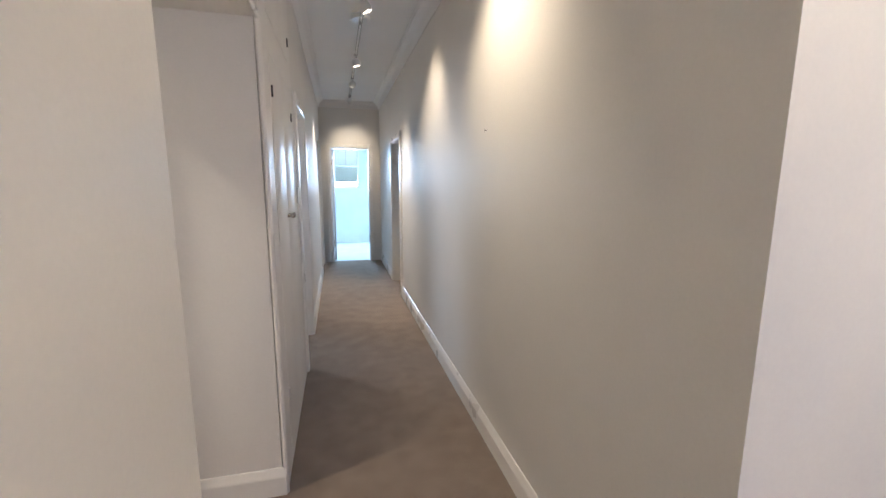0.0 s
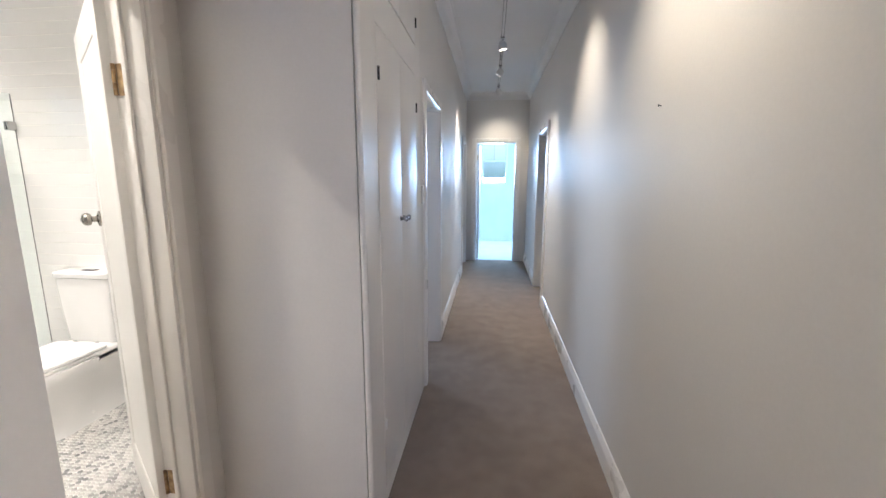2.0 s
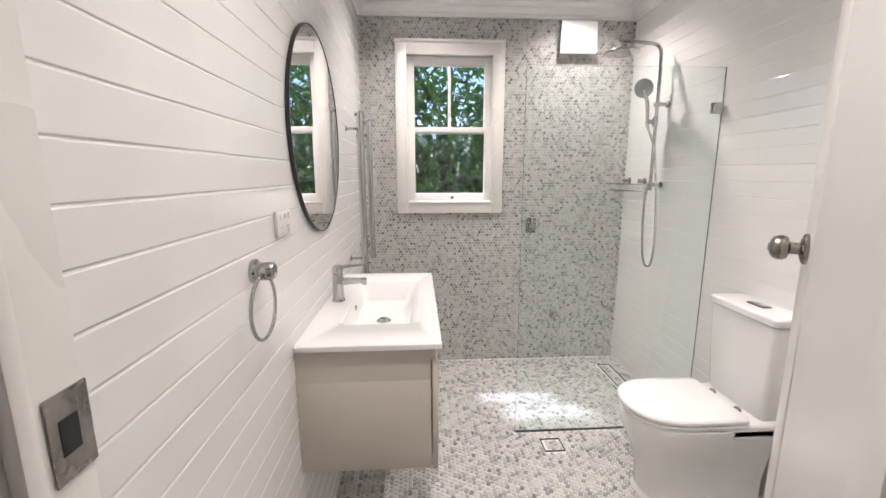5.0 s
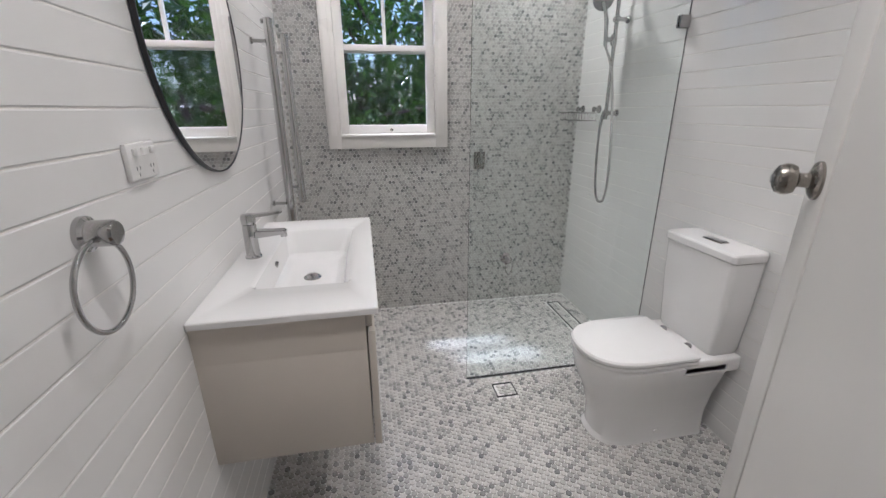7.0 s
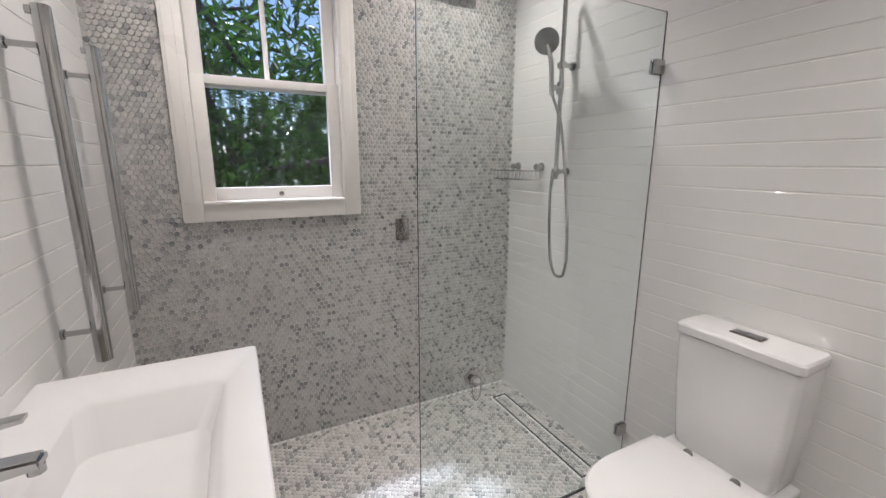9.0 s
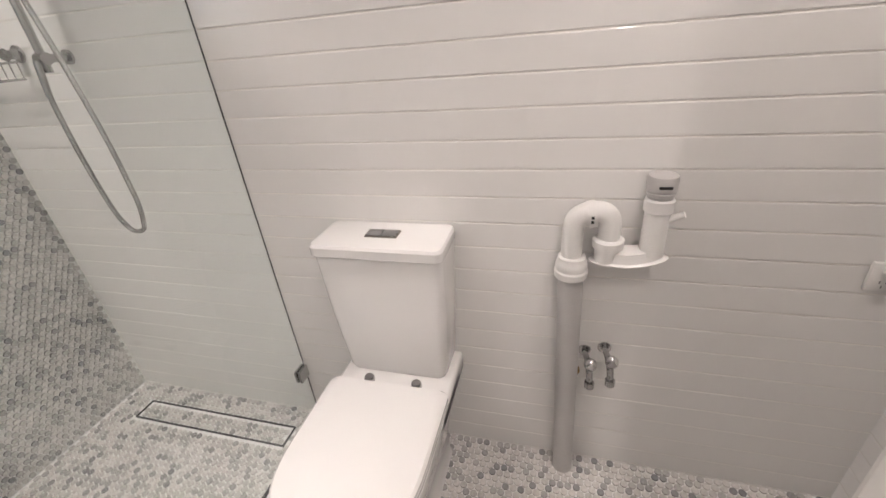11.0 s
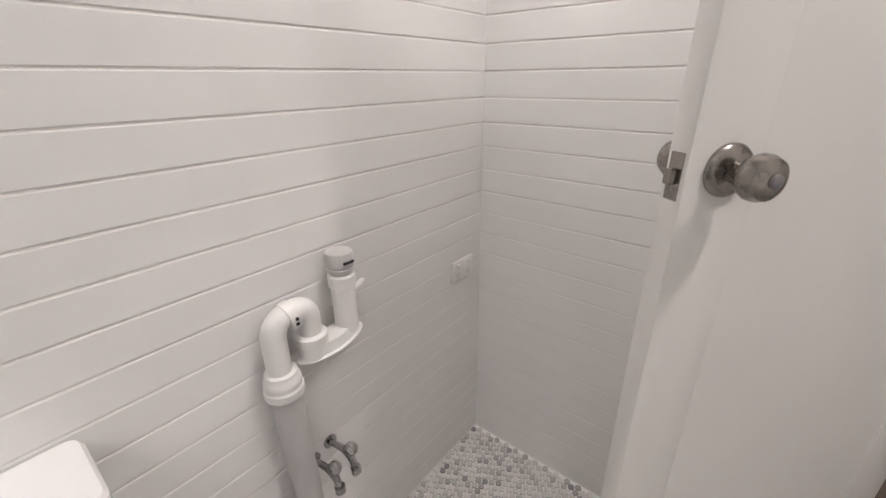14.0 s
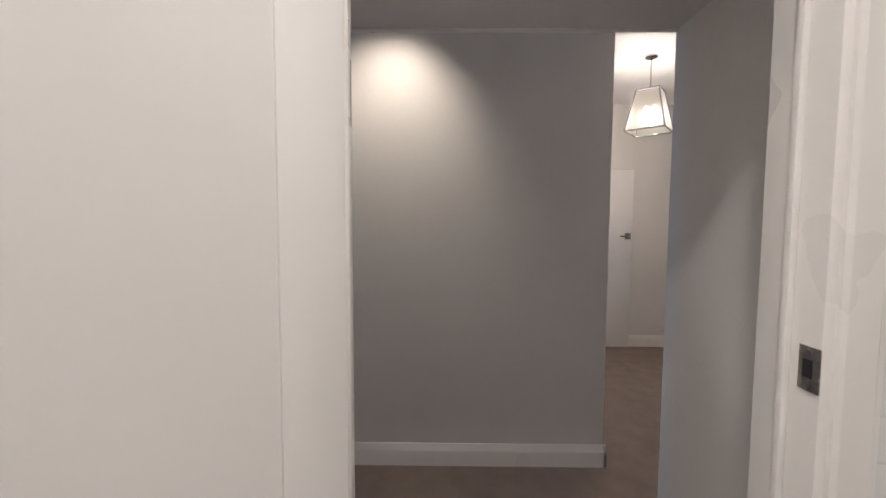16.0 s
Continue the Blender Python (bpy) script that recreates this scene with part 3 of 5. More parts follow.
# ---- hall: spotlight track ----
track = thing("spotlight_track", (0.07, 6.6, CEIL - 0.02), "twin-rod ceiling track with white spotlight heads", "track light")
for dx in (-0.012, 0.012):
    r_ = bmesh.new()
    rods(r_, (0.07 + dx, 4.0, 2.762), (0.07 + dx, 9.5, 2.762), 0.0038, seg=10)
    part("rod", r_, CHROME, track, "thin chrome conductor rod")
can = lathe(bmesh.new(), ((0.082, 0.0), (0.085, -0.008), (0.085, -0.03), (0.078, -0.042), (0.03, -0.045)), Matrix.Translation((0.07, 6.28, CEIL)), 36)
part("canopy", can, PVC, track, "round white ceiling canopy")
for y in (4.1, 6.28, 7.9, 9.4):
    part("standoff", rods(bmesh.new(), (0.07, y, CEIL), (0.07, y, 2.758), 0.006, seg=10), CHROME, track)
SPOTS = ((4.28, (0.61, 4.36, 1.85), 27, 92), (5.72, (0.61, 5.82, 1.6), 20, 84), (7.15, (0.5, 7.35, 0.3), 60, 70), (8.15, (-0.445, 8.35, 1.6), 54, 62), (9.25, (0.1, 10.1, 1.9), 20, 64))
for y, target, power, angle in SPOTS:
    hub = Vector((0.07, y, 2.755))
    part("clamp", rods(bmesh.new(), hub + Vector((-0.02, 0, 0.006)), hub + Vector((0.02, 0, 0.006)), 0.008, seg=12), CHROME, track)
    base = hub + Vector((0, 0, -0.07))
    part("stem", rods(bmesh.new(), hub, base, 0.005, seg=10), CHROME, track)
    aim = (Vector(target) - base).normalized()
    m = Matrix.Translation(base) @ aim.to_track_quat("Z", "Y").to_matrix().to_4x4()
    prof = [(0.008, -0.042), (0.024, -0.037), (0.037, -0.022), (0.042, 0.0), (0.042, 0.022), (0.039, 0.036), (0.035, 0.036), (0.033, 0.024)]
    head = part("spot_head", lathe(bmesh.new(), prof, m, 28), PVC, track, "rounded white spotlight head")
    part("lens", lathe(bmesh.new(), ((0.0325, 0.0245), (0.0325, 0.027), (0.01, 0.029)), m, 24), LAMP_WARM, head, "lit warm lamp face")
    lamp("spot_lamp", "SPOT", look(base + aim * 0.045, target), power, WARM, spot=angle, radius=0.03)

# ---- entry: pendant lantern and far door ----
PX, PY = 1.66, 2.35
pend = thing("pendant_lantern", (PX, PY, 2.15), "square tapered clear-glass lantern with lit candle bulbs", "pendant lamp")
part("cord", rods(bmesh.new(), (PX, PY, 2.56), (PX, PY, CEIL - 0.02), 0.006, seg=10), CHROME, pend)
part("ceiling_rose", lathe(bmesh.new(), ((0.05, 0.0), (0.05, -0.015), (0.02, -0.03)), Matrix.Translation((PX, PY, CEIL)), 24), CHROME, pend)


def square(r, z):
    return [Vector((PX + r * 1.414 * math.cos(a), PY + r * 1.414 * math.sin(a), z)) for a in (radians(5 + 90 * k) for k in range(4))]


lo_, hi_ = square(0.15, 2.22), square(0.085, 2.55)
fr = bmesh.new()
for i in range(4):
    for a_, b__ in ((lo_[i], lo_[(i + 1) % 4]), (hi_[i], hi_[(i + 1) % 4]), (lo_[i], hi_[i])):
        rods(fr, a_, b__, 0.007, seg=8)
part("lantern_frame", fr, CHROME, pend, "polished nickel lantern frame")
for i in range(4):
    g = bmesh.new()
    a_, b__, c_, d_ = lo_[i], lo_[(i + 1) % 4], hi_[(i + 1) % 4], hi_[i]
    mid = (a_ + b__ + c_ + d_) / 4
    n_ = (mid - Vector((PX, PY, mid.z))).normalized() * 0.004
    loft(g, [[mid + (p - mid) * 0.95 - n_ * 0.5 for p in (a_, b__, c_, d_)], [mid + (p - mid) * 0.95 + n_ * 0.5 for p in (a_, b__, c_, d_)]])
    part("shade_panel", g, FLUTED, pend, "clear fluted glass panel").visible_shadow = False
for k in range(3):
    bx, by = PX + 0.045 * math.cos(2.1 * k), PY + 0.045 * math.sin(2.1 * k)
    part("bulb", lathe(bmesh.new(), ((0.009, 0.0), (0.012, 0.015), (0.017, 0.035), (0.013, 0.065), (0.003, 0.09)), Matrix.Translation((bx, by, 2.33)), 16), LAMP_WARM, pend, "lit candle bulb")
    part("candle_tube", rods(bmesh.new(), (bx, by, 2.27), (bx, by, 2.33), 0.010, seg=12), PVC, pend)
part("stem", rods(bmesh.new(), (PX, PY, 2.26), (PX, PY, 2.60), 0.007, seg=12), CHROME, pend)
lamp("pendant_lamp", "POINT", pose(PX, PY, 2.32), 31, WARM, radius=0.06)

ed = thing("entry_door", (2.98, 2.25, 0), "plain white door with a lever handle in the entry", "door")
b_ = bmesh.new()
box(b_, (2.96, 1.87, 0.012), (2.998, 2.62, 2.07), 0.003)
part("door_panel", b_, DOORPAINT, ed)
b_ = bmesh.new()
box(b_, (2.952, 1.89, 1.28), (2.96, 1.955, 1.35), 0.004)
hp = part("handle_plate", b_, NICKEL, ed)
part("lever", tube(bmesh.new(), bend([(2.955, 1.92, 1.315), (2.915, 1.92, 1.315), (2.915, 2.025, 1.315)], 0.012), 0.008, 10), NICKEL, hp)

# ---- bathroom: window ----
win = tagged(thing("window_1", (W, 3.93, 1.13), "white painted sash window, two panes over one", "window"), kind="structure")
fx = W + 0.022
b_ = bmesh.new()
for lo, hi in (((W - 0.10, 3.60, 1.18), (W + 0.004, 3.63, 2.26)), ((W - 0.10, 4.235, 1.18), (W + 0.004, 4.265, 2.26)), ((W - 0.10, 3.63, 2.225), (W + 0.004, 4.235, 2.26)), ((W - 0.10, 3.63, 1.18), (W + 0.004, 4.235, 1.208))):
    box(b_, lo, hi, 0.002)
part("sash_box", b_, TRIM, win)
b_ = bmesh.new()
for y0, y1 in ((3.553, 3.632), (4.233, 4.312)):
    box(b_, (W - 0.003, y0, 1.135), (fx, y1, 2.29), 0.004)
    box(b_, (fx - 0.002, y0 + 0.012, 1.215), (fx + 0.006, y0 + 0.052, 2.225), 0.004)
box(b_, (W - 0.003, 3.632, 2.215), (fx, 4.233, 2.29), 0.004)
part("window_frame", b_, TRIM, win)
b_ = bmesh.new()
box(b_, (W - 0.003, 3.553, 2.29), (fx + 0.008, 4.312, 2.312), 0.004)
part("head_bead", b_, TRIM, win)
b_ = bmesh.new()
box(b_, (W - 0.003, 3.632, 1.135), (fx, 4.233, 1.208), 0.004)
box(b_, (W - 0.06, 3.634, 1.206), (fx + 0.012, 4.231, 1.222), 0.005)
part("window_sill", b_, TRIM, win, "glossy white sill catching the daylight")


def sash(x, z0, z1, bottom, top, bars, name):
    b__ = bmesh.new()
    box(b__, (x - 0.018, 3.632, z0), (x + 0.018, 3.684, z1), 0.003)
    box(b__, (x - 0.018, 4.182, z0), (x + 0.018, 4.233, z1), 0.003)
    box(b__, (x - 0.018, 3.684, z0), (x + 0.018, 4.182, z0 + bottom), 0.003)
    box(b__, (x - 0.018, 3.684, z1 - top), (x + 0.018, 4.182, z1), 0.003)
    for y in bars:
        box(b__, (x - 0.015, y - 0.010, z0 + bottom), (x + 0.015, y + 0.010, z1 - top), 0.003)
    ob = part(name, b__, TRIM, win)
    edges = [3.684, *bars, 4.182]
    for ya, yb in zip(edges, edges[1:]):
        g = bmesh.new()
        box(g, (x - 0.002, ya - 0.004, z0 + bottom - 0.004), (x + 0.002, yb + 0.004, z1 - top + 0.004))
        pane = part("pane", g, PANE if bars else RIPPLED, ob)
        pane.visible_shadow = False
    return ob


lower = sash(W - 0.035, 1.215, 1.742, 0.062, 0.036, (), "lower_sash")
sash(W - 0.074, 1.70, 2.222, 0.036, 0.062, (3.933,), "upper_sash")
b_ = lathe(bmesh.new(), ((0.011, 0.0), (0.011, 0.003), (0.005, 0.005), (0.005, 0.012), (0.008, 0.016), (0.002, 0.019)), Matrix.Translation((W - 0.017, 3.95, 1.245)) @ Matrix.Rotation(radians(90), 4, "Y"), 16)
part("sash_lift", b_, NICKEL, lower)

win.location += Vector((0, 0.022, 0.02))

# extractor box high on the window wall
vent = thing("wall_vent", (W, 4.81, 2.24), "square white plastic extractor box high on the mosaic wall", "extractor fan")
b_ = bmesh.new()
box(b_, (W, 4.715, 2.256), (W + 0.035, 4.955, 2.452), 0.006)
part("housing", b_, PVC, vent)
b_ = bmesh.new()
box(b_, (W + 0.035, 4.707, 2.248), (W + 0.048, 4.963, 2.46), 0.005)
part("front_cover", b_, PVC, vent)

# downlights
DOWN = ((-3.555, 4.79), (-3.36, 3.80), (-1.71, 3.87), (-1.66, 4.80))
for i, (x, y) in enumerate(DOWN):
    d = thing("downlight", (x, y, BCEIL), "small round white recessed downlight, lit", "downlight", "bathroom downlights")
    part("rim", lathe(bmesh.new(), ((0.05, 0.0), (0.05, -0.003), (0.045, -0.006), (0.036, -0.006), (0.034, -0.001)), Matrix.Translation((x, y, BCEIL)), 32), PVC, d)
    part("lens", lathe(bmesh.new(), ((0.034, -0.001), (0.034, -0.004), (0.005, -0.0045)), Matrix.Translation((x, y, BCEIL)), 28), LAMP_WHITE, d, "glowing lamp lens")
    lamp("downlight_lamp", "SPOT", look((x, y, BCEIL - 0.02), (x, y, 0)), 44, (1.0, 0.845, 0.665), spot=135, radius=0.035)

# ---- bathroom: vanity ----
VX0, VX1, VY1, VT = -3.015, -2.077, 3.792, 0.914
van = thing("vanity_cabinet", (-2.55, 3.55, 0.45), "wall-hung off-white lacquered vanity cabinet with drawer", "vanity")
b_ = bmesh.new()
box(b_, (VX0 + 0.012, S + 0.001, 0.474), (VX1 - 0.012, VY1 - 0.035, VT - 0.125), 0.002)
for x in (VX0 + 0.012, VX1 - 0.028):
    box(b_, (x, S + 0.001, VT - 0.126), (x + 0.016, VY1 - 0.035, VT - 0.018))
part("carcass", b_, LACQUER, van)
b_ = bmesh.new()
box(b_, (VX0 + 0.010, VY1 - 0.031, 0.469), (VX1 - 0.010, VY1 - 0.012, VT - 0.072), 0.002)
part("drawer_front", b_, LACQUER, van)
b_ = bmesh.new()
box(b_, (VX0 + 0.012, VY1 - 0.035, VT - 0.058), (VX1 - 0.012, VY1 - 0.018, VT - 0.02), 0.002)
part("top_rail", b_, LACQUER, van)

basin = thing("washbasin", (-2.55, 3.55, VT), "glossy white ceramic basin top with square bowl", "basin")


def rounded(x0, x1, y0, y1, r, z, k=6):
    out = []
    for cx, cy, a0 in ((x1 - r, y1 - r, 0), (x0 + r, y1 - r, 90), (x0 + r, y0 + r, 180), (x1 - r, y0 + r, 270)):
        out += [Vector((cx + r * math.cos(radians(a0 + a)), cy + r * math.sin(radians(a0 + a)), z)) for a in np.linspace(0, 90, k)]
    return out


b_ = bmesh.new()
bx0, bx1, by0, by1 = -2.86, -2.27, 3.445, 3.715
loft_loops = [rounded(bx0 - 0.02, bx1 + 0.02, by0 - 0.02, by1 + 0.02, 0.03, VT - 0.0175), rounded(VX0, VX1, S + 0.001, VY1, 0.006, VT - 0.018), rounded(VX0, VX1, S + 0.001, VY1, 0.006, VT - 0.003),
              rounded(VX0 + 0.003, VX1 - 0.003, S + 0.002, VY1 - 0.003, 0.006, VT), rounded(bx0 - 0.012, bx1 + 0.012, by0 - 0.01, by1 + 0.012, 0.03, VT),
              rounded(bx0, bx1, by0, by1, 0.03, VT - 0.008), rounded(bx0 + 0.055, bx1 - 0.05, by0 + 0.012, by1 - 0.03, 0.035, VT - 0.085),
              rounded(bx0 + 0.10, bx1 - 0.10, by0 + 0.03, by1 - 0.06, 0.04, VT - 0.10)]
loft(b_, loft_loops, cap_first=False)
part("basin_body", b_, CERAMIC, basin)
plug = lathe(bmesh.new(), ((0.031, 0.0), (0.031, 0.003), (0.026, 0.005), (0.024, 0.004), (0.02, 0.012), (0.008, 0.015)), Matrix.Translation((-2.565, 3.57, VT - 0.10)), 28)
part("plug_waste", plug, CHROME, basin, "chrome pop-up waste")
ov = bmesh.new()
rods(ov, (-2.565, by0 + 0.004, VT - 0.04), (-2.565, by0 + 0.014, VT - 0.042), 0.011, seg=18)
part("overflow_ring", ov, CHROME, basin)

mix = thing("basin_mixer", (-2.545, 3.385, VT), "chrome single-lever basin mixer tap", "tap")
tx, ty = -2.545, 3.388
part("tap_body", lathe(bmesh.new(), ((0.027, 0.0), (0.027, 0.006), (0.023, 0.009), (0.0225, 0.07), (0.0225, 0.112), (0.02, 0.116), (0.004, 0.117)), Matrix.Translation((tx, ty, VT)), 28), CHROME, mix)
b_ = bmesh.new()
loft(b_, [[Vector((tx + sx, ty + 0.014, VT + sz)) for sx, sz in ((-0.017, 0.068), (0.017, 0.068), (0.017, 0.096), (-0.017, 0.096))],
          [Vector((tx + sx, ty + 0.118, VT + sz)) for sx, sz in ((-0.015, 0.078), (0.015, 0.078), (0.015, 0.094), (-0.015, 0.094))]])
bmesh.ops.bevel(b_, geom=list(b_.edges), offset=0.004, segments=2, affect="EDGES")
spout = part("spout", b_, CHROME, mix)
part("aerator", rods(bmesh.new(), (tx, ty + 0.107, VT + 0.068), (tx, ty + 0.107, VT + 0.08), 0.011, seg=16), CHROME, spout)
b_ = bmesh.new()
lathe(b_, ((0.0225, 0.118), (0.0235, 0.122), (0.0235, 0.142), (0.02, 0.15), (0.004, 0.152)), Matrix.Translation((tx, ty, VT)), 28)
loft(b_, [[Vector((tx + sx, ty + 0.012, VT + sz)) for sx, sz in ((-0.012, 0.138), (0.012, 0.138), (0.012, 0.150), (-0.012, 0.150))],
          [Vector((tx + sx, ty + 0.108, VT + sz)) for sx, sz in ((-0.009, 0.150), (0.009, 0.150), (0.009, 0.156), (-0.009, 0.156))]])
part("lever", b_, CHROME, mix)

# round mirror on the south wall
mir = thing("round_mirror", (-2.535, S, 1.21), "round frameless mirror with a thin black rim", "mirror")
MR = Matrix.Translation((-2.535, S + 0.006, 1.585)) @ Matrix.Rotation(radians(-90), 4, "X")
part("backing", lathe(bmesh.new(), ((0.364, -0.0055), (0.369, -0.003), (0.369, 0.003)), MR, 96), BLACK, mir)
part("rim", lathe(bmesh.new(), ((0.3695, -0.004), (0.374, -0.004), (0.374, 0.0085), (0.3695, 0.0085), (0.3695, -0.004)), MR, 96), BLACK, mir, "thin matt black rim")
part("mirror_glass", lathe(bmesh.new(), ((0.3690, 0.0035), (0.3690, 0.0065), (0.02, 0.0065)), MR, 96), MIRROR, mir)

# towel ring
ring = thing("towel_ring", (-1.84, S, 1.02), "chrome towel ring on a round wall mount", "towel ring")
RX, RZ = -1.842, 1.207
m = Matrix.Translation((RX, S, RZ)) @ Matrix.Rotation(radians(-90), 4, "X")
part("wall_mount", lathe(bmesh.new(), ((0.029, 0.0), (0.029, 0.008), (0.022, 0.012), (0.0215, 0.014), (0.0215, 0.045), (0.018, 0.05), (0.003, 0.051)), m, 32), CHROME, ring)
RG = RX + 0.03
arc_ = [(RG + 0.074 * math.sin(a), S + 0.03, RZ - 0.078 + 0.074 * math.cos(a)) for a in np.linspace(0, 2 * math.pi, 56, endpoint=False)]
part("ring", tube(bmesh.new(), arc_, 0.0045, 12, closed=True), CHROME, ring)


def power_point(x, z, wall_y, out, double, label):
    """A wall socket with its rockers and slots, on a wall across y."""
    ob = thing("power_point", (x, wall_y, z - 0.036), label, "power point", "power points")
    lo_y, hi_y = sorted((wall_y, wall_y + out * 0.011))
    b__ = bmesh.new()
    box(b__, (x - 0.057, lo_y, z - 0.036), (x + 0.057, hi_y, z + 0.036), 0.004)
    plate_ = part("face_plate", b__, PVC, ob)
    for dx in ((-0.034, 0.0, 0.034) if double else (-0.03, 0.03)):
        b__ = bmesh.new()
        lo_y, hi_y = sorted((wall_y + out * 0.010, wall_y + out * 0.017))
        box(b__, (x + dx - 0.007, lo_y, z + 0.012), (x + dx + 0.007, hi_y, z + 0.026), 0.002)
        part("rocker", b__, PVC, plate_)
    for dx in (-0.028, 0.028):
        b__ = bmesh.new()
        lo_y, hi_y = sorted((wall_y + out * 0.0108, wall_y + out * 0.0116))
        for ox, oz in ((-0.006, 0.0), (0.006, 0.0), (0.0, -0.012)):
            box(b__, (x + dx + ox - 0.001, lo_y, z - 0.012 + oz - 0.0035), (x + dx + ox + 0.001, hi_y, z - 0.012 + oz + 0.0035))
        part("socket_slots", b__, GREY_BUTTON, plate_)
    return ob


power_point(-2.06, 1.297, S, 1, True, "white double power point beside the mirror")
power_point(-1.305, 0.788, N, -1, False, "white double power point low in the tiled corner")

# two upright heated towel bars
for x, z0, z1 in ((-3.20, 0.87, 1.765), (-3.60, 0.88, 1.765)):
    bar = thing("towel_bar", (x, S, z0), "upright round satin-chrome towel bar on two brackets", "towel rail", "upright towel bars")
    y = S + 0.08
    part("bar", lathe(bmesh.new(), ((0.015, 0.0), (0.0195, 0.003), (0.0195, z1 - z0 - 0.003), (0.015, z1 - z0)), Matrix.Translation((x, y, z0)), 22), CHROME, bar)
    for z in (z0 + 0.09, z1 - 0.09):
        br = bmesh.new()
        rods(br, (x, S + 0.004, z), (x, y - 0.012, z), 0.0075, seg=16)
        rods(br, (x, S, z), (x, S + 0.006, z), 0.014, seg=20)
        part("bracket", br, CHROME, bar)
    part("end_knob", rods(bmesh.new(), (x, y, z1 - 0.014), (x, y - 0.028, z1 - 0.014), 0.010, seg=16), CHROME, bar)

# ---- bathroom: shower ----
GX = -2.945
screen = thing("shower_screen", (GX, 4.75, 0), "frameless clear glass shower screen fixed to the tiled wall", "shower screen")
b_ = bmesh.new()
box(b_, (GX - 0.005, 4.252, 0.006), (GX + 0.005, N - 0.002, 1.95), 0.001, 1)
gp = part("glass_panel", b_, SHOWER_GLASS, screen)
gp.visible_shadow = False
for z in (0.235, 1.757):
    b_ = bmesh.new()
    box(b_, (GX - 0.016, N - 0.052, z - 0.026), (GX - 0.0052, N - 0.001, z + 0.026), 0.002)
    box(b_, (GX + 0.0052, N - 0.052, z - 0.026), (GX + 0.016, N - 0.001, z + 0.026), 0.002)
    part("wall_clamp", b_, CHROME, screen, "square chrome glass clamp")
b_ = bmesh.new()
box(b_, (GX - 0.009, 4.252, 0.001), (GX + 0.009, N - 0.001, 0.005))
part("floor_channel", b_, DARK, screen)
b_ = bmesh.new()
box(b_, (GX - 0.004, N - 0.002, 0.006), (GX + 0.004, N, 1.95))
part("wall_seal", b_, GREY_BUTTON, screen)

sh = thing("rail_shower", (-3.5, N, 0.82), "chrome rail shower with overhead rose and handset", "shower")
sx, sy = -3.41, N - 0.07
part("riser", tube(bmesh.new(), bend([(sx, sy, 1.33), (sx, sy, 2.19), (sx + 0.02, sy - 0.27, 2.205)], 0.06, 8), 0.0105, 16), CHROME, sh)
for z in (1.365, 1.85):
    b_ = bmesh.new()
    rods(b_, (sx, N - 0.001, z), (sx, sy + 0.004, z), 0.011, seg=18)
    rods(b_, (sx - 0.016, sy, z), (sx + 0.016, sy, z), 0.016, seg=20)
    rods(b_, (sx, N, z), (sx, N - 0.008, z), 0.02, seg=24)
    part("wall_bracket", b_, CHROME, sh)
rx_, ry_ = sx + 0.019, sy - 0.255
part("rain_rose", lathe(bmesh.new(), ((0.012, 0.045), (0.012, 0.014), (0.03, 0.01), (0.10, 0.006), (0.103, 0.003), (0.103, -0.003), (0.095, -0.005)), Matrix.Translation((rx_, ry_, 2.135)), 40), CHROME, sh, "round chrome overhead rose")
part("rose_drop", rods(bmesh.new(), (rx_, ry_, 2.17), (rx_, ry_, 2.206), 0.010, seg=14), CHROME, sh)
b_ = bmesh.new()
rods(b_, (sx, sy - 0.004, 1.72), (sx, sy - 0.004, 1.775), 0.017, seg=20)
rods(b_, (sx, sy, 1.748), (sx, sy - 0.055, 1.748), 0.013, seg=18)
part("slider", b_, CHROME, sh)
hand = bmesh.new()
tube(hand, bend([(sx, sy - 0.052, 1.715), (sx - 0.004, sy - 0.06, 1.86), (sx - 0.01, sy - 0.085, 1.93)], 0.05, 6), 0.011, 14)
hd = part("handset", hand, CHROME, sh)
HM = look((sx - 0.014, sy - 0.085, 1.945), (sx + 1.0, sy - 1.35, 1.50))
part("spray_plate", lathe(bmesh.new(), ((0.02, 0.022), (0.045, 0.012), (0.056, 0.002), (0.056, -0.006), (0.05, -0.009), (0.01, -0.0095)), HM, 36), GREY_BUTTON, hd, "round grey spray plate")
hose = [(sx + 0.0, sy - 0.02, 1.35), (sx + 0.0, sy - 0.03, 1.27), (sx + 0.01, sy - 0.035, 1.13), (sx + 0.025, sy - 0.035, 0.99), (sx + 0.04, sy - 0.035, 0.91), (sx + 0.075, sy - 0.035, 0.86),
        (sx + 0.12, sy - 0.03, 0.865), (sx + 0.13, sy - 0.02, 0.94), (sx + 0.105, sy - 0.005, 1.12), (sx + 0.055, sy + 0.002, 1.4), (sx + 0.025, sy - 0.01, 1.6), (sx + 0.004, sy - 0.045, 1.7), (sx, sy - 0.052, 1.722)]
part("hose", tube(bmesh.new(), bend(hose, 0.2, 5), 0.0072, 10), CHROME, sh, "flexible chrome shower hose")
part("hose_ferrule", rods(bmesh.new(), (sx + 0.0, sy - 0.018, 1.36), (sx + 0.0, sy - 0.03, 1.27), 0.0095, 0.008, 14), CHROME, sh)

